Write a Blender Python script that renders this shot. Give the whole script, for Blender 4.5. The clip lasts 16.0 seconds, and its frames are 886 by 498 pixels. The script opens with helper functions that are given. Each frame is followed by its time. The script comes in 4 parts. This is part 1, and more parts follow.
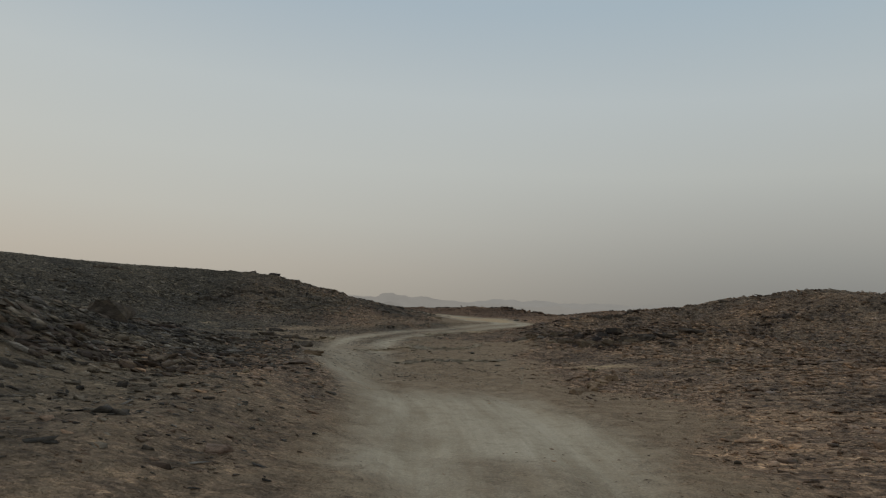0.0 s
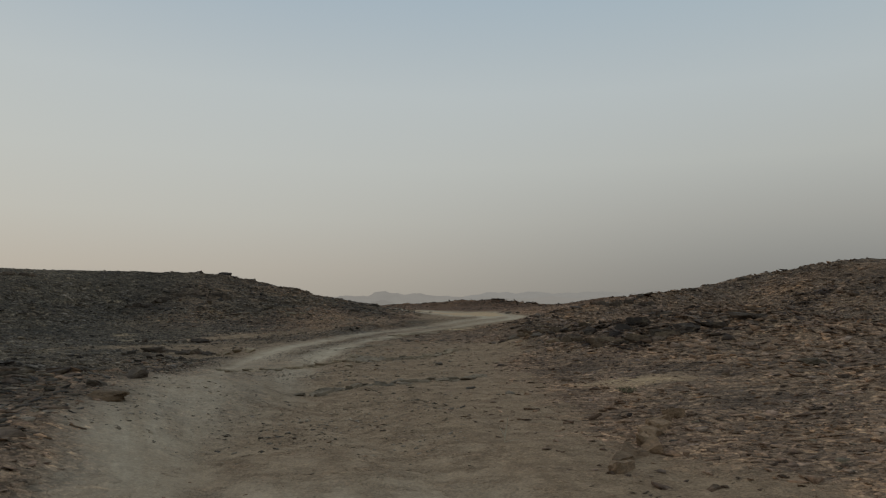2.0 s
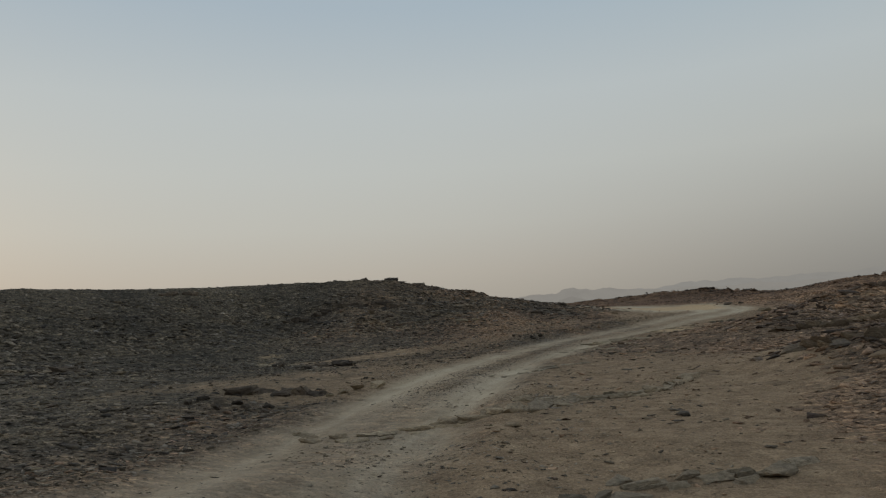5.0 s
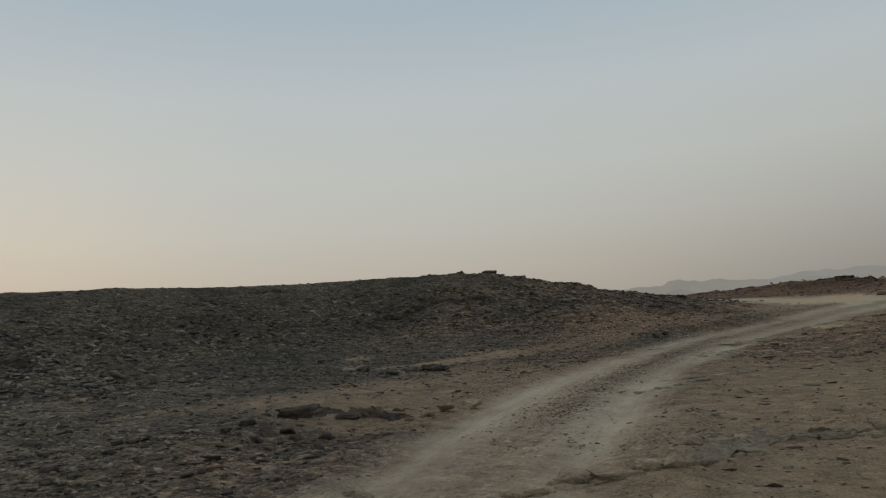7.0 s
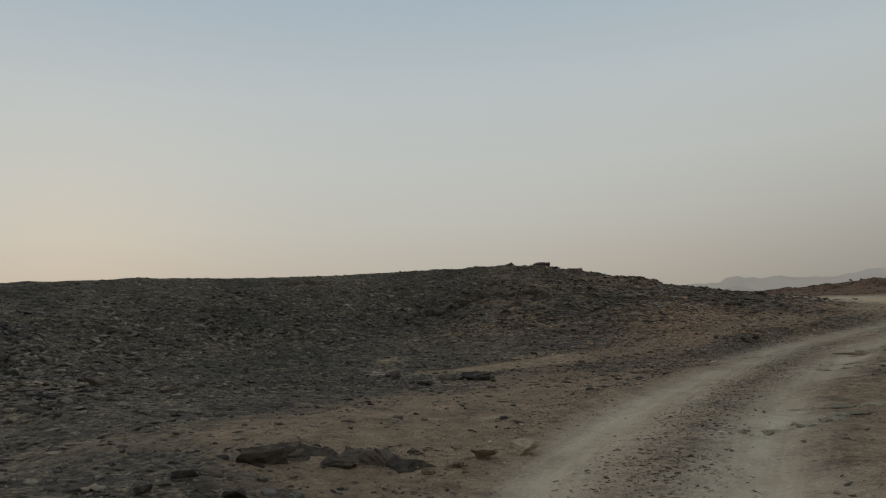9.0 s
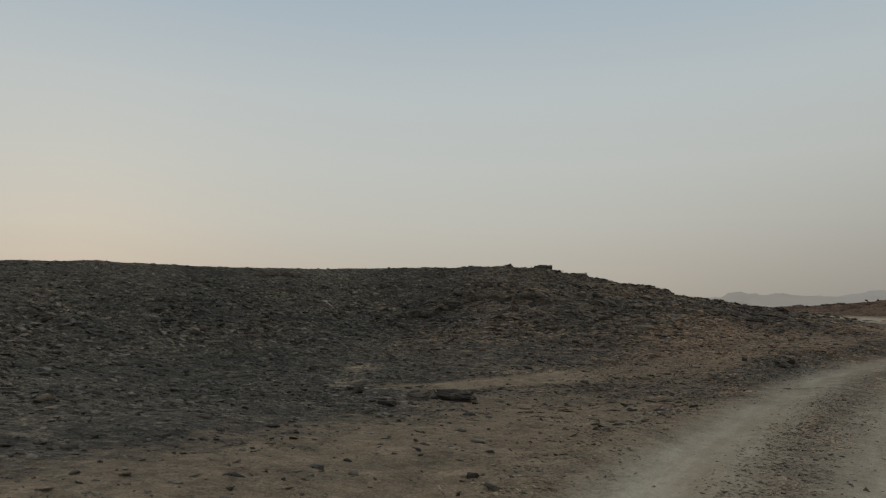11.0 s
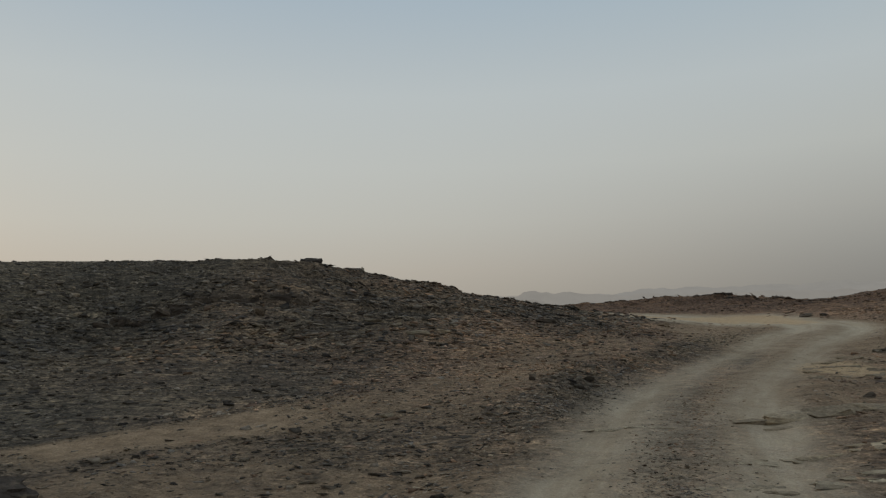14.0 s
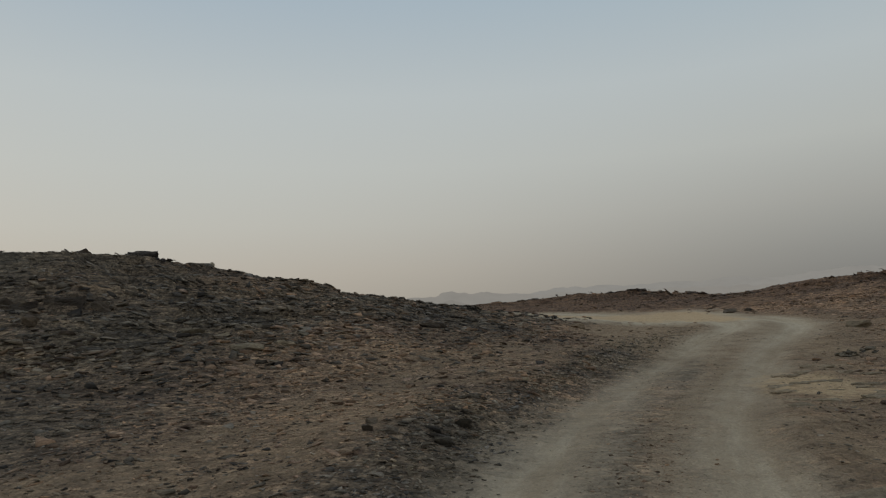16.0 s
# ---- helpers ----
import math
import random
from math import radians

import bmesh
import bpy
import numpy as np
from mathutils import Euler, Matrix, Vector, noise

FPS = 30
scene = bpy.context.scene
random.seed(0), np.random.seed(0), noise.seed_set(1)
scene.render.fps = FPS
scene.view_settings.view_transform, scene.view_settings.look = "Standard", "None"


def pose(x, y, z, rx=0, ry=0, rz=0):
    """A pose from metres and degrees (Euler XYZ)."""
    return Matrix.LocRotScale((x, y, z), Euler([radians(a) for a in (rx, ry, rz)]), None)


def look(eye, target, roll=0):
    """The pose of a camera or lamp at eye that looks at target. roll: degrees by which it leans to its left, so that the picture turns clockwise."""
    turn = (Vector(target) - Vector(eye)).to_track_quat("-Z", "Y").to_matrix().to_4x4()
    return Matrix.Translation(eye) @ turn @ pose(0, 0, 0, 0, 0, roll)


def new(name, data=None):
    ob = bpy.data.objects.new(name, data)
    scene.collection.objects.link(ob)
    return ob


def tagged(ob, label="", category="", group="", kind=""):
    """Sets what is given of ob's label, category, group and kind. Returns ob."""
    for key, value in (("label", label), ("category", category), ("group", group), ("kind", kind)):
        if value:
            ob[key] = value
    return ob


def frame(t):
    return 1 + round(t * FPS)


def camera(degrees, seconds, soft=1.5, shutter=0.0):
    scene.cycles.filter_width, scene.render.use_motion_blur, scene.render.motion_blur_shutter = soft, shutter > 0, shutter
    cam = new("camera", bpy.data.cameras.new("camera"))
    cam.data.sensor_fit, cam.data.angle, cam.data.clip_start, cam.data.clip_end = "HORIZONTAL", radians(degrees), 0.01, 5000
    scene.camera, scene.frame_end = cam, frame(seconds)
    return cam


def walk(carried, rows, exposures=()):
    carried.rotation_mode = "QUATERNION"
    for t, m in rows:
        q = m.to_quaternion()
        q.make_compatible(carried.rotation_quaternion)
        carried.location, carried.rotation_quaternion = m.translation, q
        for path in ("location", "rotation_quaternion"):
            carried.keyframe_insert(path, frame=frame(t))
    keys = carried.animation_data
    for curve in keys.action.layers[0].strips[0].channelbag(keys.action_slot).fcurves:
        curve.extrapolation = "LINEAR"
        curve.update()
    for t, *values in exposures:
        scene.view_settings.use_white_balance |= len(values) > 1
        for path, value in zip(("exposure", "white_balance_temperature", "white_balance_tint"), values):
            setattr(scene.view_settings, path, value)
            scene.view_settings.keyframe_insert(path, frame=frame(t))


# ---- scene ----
cam = camera(66.9, 16.0, soft=1.25)
PATH = [
    (0, (0.135, 0.165, 1.611), (0.117, 2.158, 1.783), 3.2),
    (0.5, (0.552, 2.126, 1.544), (0.549, 4.12, 1.697), 1.8),
    (1, (0.904, 4.016, 1.522), (0.939, 6.01, 1.685), 0.5),
    (1.5, (1.099, 5.846, 1.536), (1.135, 7.839, 1.695), 0.2),
    (2, (1.167, 7.654, 1.536), (1.176, 9.647, 1.696), 0.3),
    (2.5, (1.211, 9.31, 1.539), (1.067, 11.299, 1.701), 0.4),
    (3, (1.197, 10.874, 1.516), (1.021, 12.861, 1.671), -0.5),
    (3.5, (1.137, 12.137, 1.53), (0.862, 14.112, 1.676), -2.1),
    (4, (1.037, 13.168, 1.582), (0.677, 15.131, 1.722), -2.8),
    (4.5, (0.861, 14.109, 1.562), (0.44, 16.058, 1.709), -3.7),
    (5, (0.626, 14.906, 1.61), (0.096, 16.827, 1.78), -3.1),
    (7.5, (-0.739, 18.806, 1.635), (-1.594, 20.606, 1.805), -3.8),
    (8, (-1.076, 19.664, 1.624), (-1.98, 21.44, 1.793), -3.5),
    (8.5, (-1.388, 20.401, 1.647), (-2.317, 22.164, 1.812), -3.5),
    (11, (-2.694, 23.991, 1.619), (-3.643, 25.743, 1.789), -0.4),
    (11.5, (-2.834, 24.812, 1.659), (-3.722, 26.596, 1.831), 0.1),
    (12, (-2.975, 25.72, 1.628), (-3.789, 27.538, 1.81), -0.2),
    (12.5, (-3.101, 26.636, 1.656), (-3.822, 28.493, 1.831), 0.1),
    (13, (-3.108, 27.609, 1.649), (-3.695, 29.513, 1.824), -0.3),
    (13.5, (-3.095, 28.708, 1.626), (-3.635, 30.627, 1.797), -1.0),
    (14, (-3.053, 29.915, 1.626), (-3.476, 31.863, 1.79), -1.2),
    (14.5, (-2.958, 31.266, 1.574), (-3.286, 33.232, 1.738), -1.4),
    (15, (-2.822, 32.607, 1.564), (-3.105, 34.58, 1.732), -1.8),
    (15.5, (-2.743, 33.87, 1.525), (-2.98, 35.849, 1.686), -1.8),
    (16, (-2.568, 35.017, 1.558), (-2.75, 37.002, 1.719), -2.3),
]
walk(cam, [(t, look(eye, target, roll)) for t, eye, target, roll in PATH])

# ---------------------------------------------------------------- sky and sun
SUN_AZ = 148.0  # degrees from +x, anticlockwise: the sun stands low to the left, behind the long ridge
SUN_EL = 5.0


def srgb(r, g, b):
    return tuple(((c / 255 + 0.055) / 1.055) ** 2.4 if c > 10 else c / 255 / 12.92 for c in (r, g, b)) + (1.0,)


def ramp_node(nt, stops):
    n = nt.nodes.new("ShaderNodeValToRGB")
    r = n.color_ramp
    r.interpolation = "EASE" if len(stops) < 3 else "LINEAR"
    while len(r.elements) < len(stops):
        r.elements.new(0.5)
    for e, (p, c) in zip(r.elements, stops):
        e.position, e.color = p, c
    return n


def make_world():
    w = bpy.data.worlds.new("desert_dusk")
    scene.world = w
    w.use_nodes = True
    nt = w.node_tree
    nt.nodes.clear()
    out, bg = nt.nodes.new("ShaderNodeOutputWorld"), nt.nodes.new("ShaderNodeBackground")
    co = nt.nodes.new("ShaderNodeTexCoord")
    sep = nt.nodes.new("ShaderNodeSeparateXYZ")
    nt.links.new(co.outputs["Generated"], sep.inputs[0])
    warm = ramp_node(nt, [(0.0, srgb(177, 169, 156)), (0.05, srgb(186, 179, 167)), (0.12, srgb(190, 189, 181)),
                          (0.2, srgb(190, 193, 189)), (0.3, srgb(186, 193, 194)), (0.42, srgb(168, 182, 192)), (1.0, srgb(168, 174, 180))])
    cool = ramp_node(nt, [(0.0, srgb(123, 122, 118)), (0.05, srgb(138, 138, 134)), (0.12, srgb(161, 161, 156)),
                          (0.2, srgb(178, 181, 177)), (0.3, srgb(180, 188, 190)), (0.42, srgb(165, 181, 191)), (1.0, srgb(164, 172, 180))])
    for r in (warm, cool):
        nt.links.new(sep.outputs["Z"], r.inputs[0])
    dot = nt.nodes.new("ShaderNodeVectorMath")
    dot.operation = "DOT_PRODUCT"
    dot.inputs[1].default_value = (math.cos(radians(SUN_AZ)), math.sin(radians(SUN_AZ)), 0)
    nt.links.new(co.outputs["Generated"], dot.inputs[0])
    side = nt.nodes.new("ShaderNodeMapRange")
    side.interpolation_type = "SMOOTHSTEP"
    side.inputs["From Min"].default_value, side.inputs["From Max"].default_value = -0.05, 1.0
    nt.links.new(dot.outputs["Value"], side.inputs["Value"])
    mix = nt.nodes.new("ShaderNodeMix")
    mix.data_type = "RGBA"
    nt.links.new(side.outputs[0], mix.inputs["Factor"])
    nt.links.new(cool.outputs[0], mix.inputs["A"])
    nt.links.new(warm.outputs[0], mix.inputs["B"])
    sky = nt.nodes.new("ShaderNodeTexSky")
    sky.sky_type, sky.sun_disc = "NISHITA", False
    sky.sun_elevation, sky.sun_rotation = radians(SUN_EL), radians(90 - SUN_AZ)
    sky.dust_density, sky.air_density = 4.0, 1.0
    dim = nt.nodes.new("ShaderNodeVectorMath")
    dim.operation = "SCALE"
    dim.inputs["Scale"].default_value = 0.06
    nt.links.new(sky.outputs[0], dim.inputs[0])
    dust = nt.nodes.new("ShaderNodeMix")
    dust.data_type = "RGBA"
    dust.inputs["Factor"].default_value = 0.97  # dust veil over the clear sky
    nt.links.new(dim.outputs[0], dust.inputs["A"])
    nt.links.new(mix.outputs["Result"], dust.inputs["B"])
    nt.links.new(dust.outputs["Result"], bg.inputs["Color"])
    bg.inputs["Strength"].default_value = 1.0
    nt.links.new(bg.outputs[0], out.inputs[0])


make_world()
sun = new("sun", bpy.data.lights.new("sun", "SUN"))
sun.data.energy, sun.data.angle, sun.data.color = 0.5, radians(14), (1.0, 0.86, 0.7)
sun.matrix_world = look((0, 0, 0), (-math.cos(radians(SUN_AZ)), -math.sin(radians(SUN_AZ)), -math.tan(radians(SUN_EL + 4))))


# ---------------------------------------------------------------- materials
class Mat:
    """A small builder for procedural materials."""

    def __init__(self, name, rough=0.95, spec=0.15):
        self.m = bpy.data.materials.new(name)
        self.m.use_nodes = True
        self.nt = self.m.node_tree
        self.b = self.nt.nodes["Principled BSDF"]
        self.b.inputs["Roughness"].default_value = rough
        self.b.inputs["Specular IOR Level"].default_value = spec
        self.pos = self.nt.nodes.new("ShaderNodeNewGeometry")

    def link(self, a, b):
        self.nt.links.new(a, b)

    def noise(self, scale, detail=4.0, rough=0.55, stretch=(1, 1, 1), distortion=0.0):
        mp = self.nt.nodes.new("ShaderNodeMapping")
        mp.inputs["Scale"].default_value = stretch
        self.link(self.pos.outputs["Position"], mp.inputs[0])
        n = self.nt.nodes.new("ShaderNodeTexNoise")
        n.inputs["Scale"].default_value, n.inputs["Detail"].default_value = scale, detail
        n.inputs["Roughness"].default_value, n.inputs["Distortion"].default_value = rough, distortion
        self.link(mp.outputs[0], n.inputs["Vector"])
        return n.outputs["Fac"]

    def cells(self, scale, stretch=(1, 1, 1), out="Color"):
        mp = self.nt.nodes.new("ShaderNodeMapping")
        mp.inputs["Scale"].default_value = stretch
        self.link(self.pos.outputs["Position"], mp.inputs[0])
        n = self.nt.nodes.new("ShaderNodeTexVoronoi")
        n.inputs["Scale"].default_value = scale
        self.link(mp.outputs[0], n.inputs["Vector"])
        return n.outputs[out]

    def attr(self, name):
        n = self.nt.nodes.new("ShaderNodeAttribute")
        n.attribute_name = name
        return n.outputs["Fac"]

    def ramp(self, fac, *stops):
        n = ramp_node(self.nt, [(p, (*c, 1.0)) for p, c in stops])
        n.color_ramp.interpolation = "LINEAR"
        self.link(fac, n.inputs[0])
        return n.outputs[0]

    def mix(self, fac, a, b, mode="MIX"):
        n = self.nt.nodes.new("ShaderNodeMix")
        n.data_type, n.blend_type = "RGBA", mode
        if isinstance(fac, float):
            n.inputs["Factor"].default_value = fac
        else:
            self.link(fac, n.inputs["Factor"])
        for key, v in (("A", a), ("B", b)):
            if isinstance(v, tuple):
                n.inputs[key].default_value = (*v, 1.0)
            else:
                self.link(v, n.inputs[key])
        return n.outputs["Result"]

    def span(self, fac, lo, hi, to0=0.0, to1=1.0):
        n = self.nt.nodes.new("ShaderNodeMapRange")
        for key, v in zip(("From Min", "From Max", "To Min", "To Max"), (lo, hi, to0, to1)):
            n.inputs[key].default_value = v
        self.link(fac, n.inputs["Value"])
        return n.outputs[0]

    def calc(self, op, a, b):
        n = self.nt.nodes.new("ShaderNodeMath")
        n.operation = op
        for k, v in enumerate((a, b)):
            if isinstance(v, (int, float)):
                n.inputs[k].default_value = v
            else:
                self.link(v, n.inputs[k])
        return n.outputs[0]

    def bump(self, height, strength, distance, under=None):
        n = self.nt.nodes.new("ShaderNodeBump")
        n.inputs["Strength"].default_value, n.inputs["Distance"].default_value = strength, distance
        self.link(height, n.inputs["Height"])
        if under:
            self.link(under, n.inputs["Normal"])
        return n.outputs[0]

    def done(self, colour, normal=None):
        self.link(colour, self.b.inputs["Base Color"])
        if normal:
            self.link(normal, self.b.inputs["Normal"])
        return self.m


def ground_material():
    g = Mat("desert_ground")
    grit = g.noise(9.0, 6.0, 0.75)
    fine = g.noise(26.0, 5.0, 0.7)
    edge = g.noise(2.2, 6.0, 0.7)
    # pebbles a few centimetres across: each cell a stone of its own shade
    peb_d = g.cells(17.0, (1, 1, 1), "Distance")
    peb_c = g.cells(17.0)
    shade = g.ramp(peb_c, (0.0, (0.3, 0.3, 0.31)), (0.45, (0.8, 0.8, 0.8)), (0.8, (1.25, 1.22, 1.18)), (1.0, (1.9, 1.85, 1.75)))
    small_d = g.cells(48.0, (1, 1, 1), "Distance")
    small_c = g.ramp(g.cells(48.0), (0.0, (0.45, 0.45, 0.45)), (0.5, (0.95, 0.95, 0.95)), (1.0, (1.6, 1.57, 1.5)))
    # thin plates of split rock, each of its own shade, and bedding that shows as fine lines along the slopes
    plate_c = g.ramp(g.cells(4.2, (0.55, 1.5, 3.0)), (0.0, (0.42, 0.43, 0.45)), (0.4, (0.82, 0.83, 0.84)), (0.75, (1.2, 1.17, 1.12)), (1.0, (1.75, 1.7, 1.6)))
    plate_d = g.cells(4.2, (0.55, 1.5, 3.0), "Distance")
    chip_c = g.ramp(g.cells(9.5, (0.6, 1.4, 3.0)), (0.0, (0.4, 0.41, 0.42)), (0.45, (0.88, 0.88, 0.88)), (0.8, (1.25, 1.22, 1.18)), (1.0, (1.9, 1.85, 1.75)))
    bedding = g.noise(1.0, 5.0, 0.7, (0.9, 0.9, 22.0), 0.6)
    grey = g.ramp(grit, (0.25, (0.066, 0.056, 0.045)), (0.5, (0.134, 0.112, 0.087)), (0.75, (0.235, 0.195, 0.15)))
    red = g.ramp(grit, (0.25, (0.222, 0.141, 0.092)), (0.5, (0.395, 0.257, 0.171)), (0.75, (0.55, 0.371, 0.252)))
    rubble = g.mix(g.attr("red"), grey, red)
    rubble = g.mix(g.span(g.attr("red"), 1.0, 2.0, 0.0, 0.8), rubble, g.ramp(grit, (0.3, (0.086, 0.05, 0.033)), (0.7, (0.2, 0.118, 0.078))))
    rubble = g.mix(0.75, rubble, shade, "MULTIPLY")
    rubble = g.mix(0.5, rubble, small_c, "MULTIPLY")
    rubble = g.mix(0.75, rubble, plate_c, "MULTIPLY")
    rubble = g.mix(0.7, rubble, chip_c, "MULTIPLY")
    rubble = g.mix(0.8, rubble, g.ramp(bedding, (0.3, (0.55, 0.55, 0.56)), (0.5, (1.0, 1.0, 1.0)), (0.68, (1.4, 1.37, 1.3))), "MULTIPLY")
    tone = g.ramp(g.noise(0.28, 5.0, 0.65), (0.33, (0.63, 0.65, 0.67)), (0.5, (0.98, 0.99, 0.98)), (0.68, (1.26, 1.24, 1.16)))
    rubble = g.mix(1.0, rubble, tone, "MULTIPLY")
    sand = g.ramp(g.noise(3.5, 6.0, 0.65), (0.3, (0.222, 0.155, 0.097)), (0.5, (0.3, 0.214, 0.136)), (0.72, (0.385, 0.28, 0.18)))
    sand = g.mix(0.45, sand, small_c, "MULTIPLY")
    # dust drawn out along the track by wheels
    lane = g.nt.nodes.new("ShaderNodeAttribute")
    lane.attribute_name = "lane"
    streaks = []
    for k, (sx, sy) in enumerate(((1.9, 0.2), (6.5, 0.6))):
        mp = g.nt.nodes.new("ShaderNodeMapping")
        mp.inputs["Scale"].default_value, mp.inputs["Location"].default_value = (sx, sy, 1), (3.1 * k, 1.7, 0)
        g.link(lane.outputs["Vector"], mp.inputs[0])
        n = g.nt.nodes.new("ShaderNodeTexNoise")
        n.inputs["Scale"].default_value, n.inputs["Detail"].default_value, n.inputs["Roughness"].default_value = 1.0, 5.0, 0.6
        g.link(mp.outputs[0], n.inputs["Vector"])
        streaks.append(n.outputs["Fac"])
    dust = g.ramp(streaks[0], (0.3, (0.375, 0.297, 0.203)), (0.5, (0.485, 0.4, 0.288)), (0.7, (0.555, 0.468, 0.348)))
    dust = g.mix(g.span(streaks[1], 0.42, 0.7, 0.0, 0.4), dust, (0.33, 0.25, 0.165))
    dust = g.mix(g.span(edge, 0.5, 0.75, 0.0, 0.25), dust, (0.33, 0.237, 0.148))
    dust = g.mix(0.22, dust, small_c, "MULTIPLY")
    dust = g.mix(g.span(g.noise(1.1, 5.0, 0.7), 0.52, 0.75, 0.0, 0.45), dust, g.mix(0.6, (0.25, 0.185, 0.12), shade, "MULTIPLY"))
    wob = g.calc("MULTIPLY", g.calc("SUBTRACT", edge, 0.5), 1.0)
    sand_m = g.span(g.calc("ADD", g.attr("sand"), wob), 0.3, 0.75)
    road_m = g.span(g.calc("ADD", g.attr("road"), wob), 0.1, 0.95)
    pale_m = g.span(g.calc("ADD", g.attr("pale"), g.calc("MULTIPLY", wob, 1.4)), 0.4, 0.85)
    col = g.mix(sand_m, rubble, sand)
    col = g.mix(road_m, col, dust)
    col = g.mix(pale_m, col, g.mix(g.span(grit, 0.3, 0.7), (0.38, 0.265, 0.152), (0.64, 0.465, 0.285)))
    n1 = g.bump(g.calc("MULTIPLY", g.noise(3.0, 8.0, 0.72), g.calc("SUBTRACT", 1.0, g.calc("MULTIPLY", road_m, 0.7))), 0.5, 0.12)
    calm = g.calc("SUBTRACT", 1.0, g.calc("MAXIMUM", road_m, g.calc("MULTIPLY", sand_m, 0.75)))
    n1 = g.bump(g.calc("MULTIPLY", g.calc("ADD", g.calc("SUBTRACT", 1.0, plate_d), g.calc("MULTIPLY", bedding, 0.7)), calm), 0.8, 0.09, n1)
    n2 = g.bump(g.calc("MULTIPLY", g.calc("SUBTRACT", 1.0, peb_d), calm), 0.8, 0.05, n1)
    n3 = g.bump(g.calc("MULTIPLY", g.calc("SUBTRACT", 1.0, small_d), g.calc("SUBTRACT", 1.0, g.calc("MULTIPLY", road_m, 0.7))), 0.5, 0.014, n2)
    return g.done(col, n3)


def stone_material(name, dark, mid, light, pick="island"):
    g = Mat(name, 0.9, 0.2)
    if pick == "island":
        rnd = g.pos.outputs["Random Per Island"]
    else:
        rnd = g.nt.nodes.new("ShaderNodeObjectInfo").outputs["Random"]
    col = g.ramp(rnd, (0.0, dark), (0.5, mid), (0.82, light), (1.0, tuple(1.22 * c for c in light)))
    col = g.mix(0.8, col, g.ramp(g.noise(14.0, 6.0, 0.7, (1, 1, 3)), (0.28, (0.36, 0.36, 0.37)), (0.72, (1.65, 1.62, 1.56))), "MULTIPLY")
    col = g.mix(1.0, col, g.ramp(g.noise(0.28, 5.0, 0.65), (0.33, (0.58, 0.6, 0.62)), (0.5, (0.98, 0.99, 0.98)), (0.68, (1.3, 1.27, 1.19))), "MULTIPLY")
    col = g.mix(0.8 if pick == "island" else 0.15, col, g.ramp(g.noise(0.7, 3.0, 0.6), (0.35, (0.88, 0.93, 1.06)), (0.5, (1.0, 1.0, 1.0)), (0.65, (1.13, 1.02, 0.87))), "MULTIPLY")
    dusty = g.mix(g.span(g.noise(5.0, 3.0), 0.55, 0.75, 0, 0.5), col, (0.24, 0.183, 0.118))
    return g.done(dusty, g.bump(g.noise(18.0, 7.0, 0.75, (1, 1, 3.0)), 0.6, 0.04))


MAT_GROUND = ground_material()
MAT_GREY = stone_material("varnished_stone", (0.038, 0.0315, 0.027), (0.107, 0.089, 0.072), (0.235, 0.197, 0.157))
MAT_RED = stone_material("rusty_stone", (0.092, 0.06, 0.041), (0.26, 0.169, 0.115), (0.405, 0.269, 0.184))
MAT_ROCK = stone_material("dark_boulder", (0.052, 0.041, 0.034), (0.08, 0.062, 0.049), (0.125, 0.099, 0.076), "object")
MAT_LOOSE = stone_material("loose_stone", (0.055, 0.043, 0.031), (0.125, 0.099, 0.07), (0.22, 0.177, 0.125), "object")
MAT_DUSTY = stone_material("dusty_bedrock", (0.2, 0.156, 0.107), (0.25, 0.196, 0.136), (0.3, 0.24, 0.17), "object")
MAT_OCHRE = stone_material("ochre_rock", (0.18, 0.115, 0.065), (0.22, 0.142, 0.08), (0.26, 0.17, 0.097), "object")
MAT_PALE = stone_material("pale_rock", (0.26, 0.208, 0.145), (0.34, 0.277, 0.197), (0.42, 0.347, 0.25), "object")


# ---------------------------------------------------------------- the lie of the land
def smooth(a, b, v):
    t = np.clip((v - a) / (b - a), 0, 1)
    return t * t * (3 - 2 * t)


def lattice(ix, iy, seed):
    h = (ix.astype(np.int64) * 374761393 + iy.astype(np.int64) * 668265263 + seed * 974634577) & 0xFFFFFFFF
    h = ((h ^ (h >> 13)) * 1274126177) & 0xFFFFFFFF
    return ((h ^ (h >> 16)) & 0xFFFF) / 65535.0


def value_noise(x, y, seed=0):
    ix, iy = np.floor(x), np.floor(y)
    u, v = x - ix, y - iy
    u, v = u * u * u * (u * (6 * u - 15) + 10), v * v * v * (v * (6 * v - 15) + 10)
    a, b = lattice(ix, iy, seed), lattice(ix + 1, iy, seed)
    c, d = lattice(ix, iy + 1, seed), lattice(ix + 1, iy + 1, seed)
    return (a + (b - a) * u) * (1 - v) + (c + (d - c) * u) * v - 0.5


def fbm(x, y, size, octaves=4, seed=0, gain=0.5):
    out, amp = 0.0, 1.0
    for k in range(octaves):
        out = out + amp * value_noise(x / size * 2**k + 17.3 * k, y / size * 2**k - 9.1 * k, seed + k)
        amp *= gain
    return out


REMEMBERED = {}


def remembered(kind, make, x, y):
    """The answer of make(), kept for the few last sets of places."""
    key = (kind, x.shape, hash(x.tobytes()), hash(y.tobytes()))
    if key not in REMEMBERED:
        while len(REMEMBERED) > 6:
            REMEMBERED.pop(next(iter(REMEMBERED)))
        REMEMBERED[key] = make()
    return REMEMBERED[key]


def along(points, x, y):
    return remembered(id(points) if isinstance(points, np.ndarray) else str(points), lambda: nearest(points, x, y), x, y)


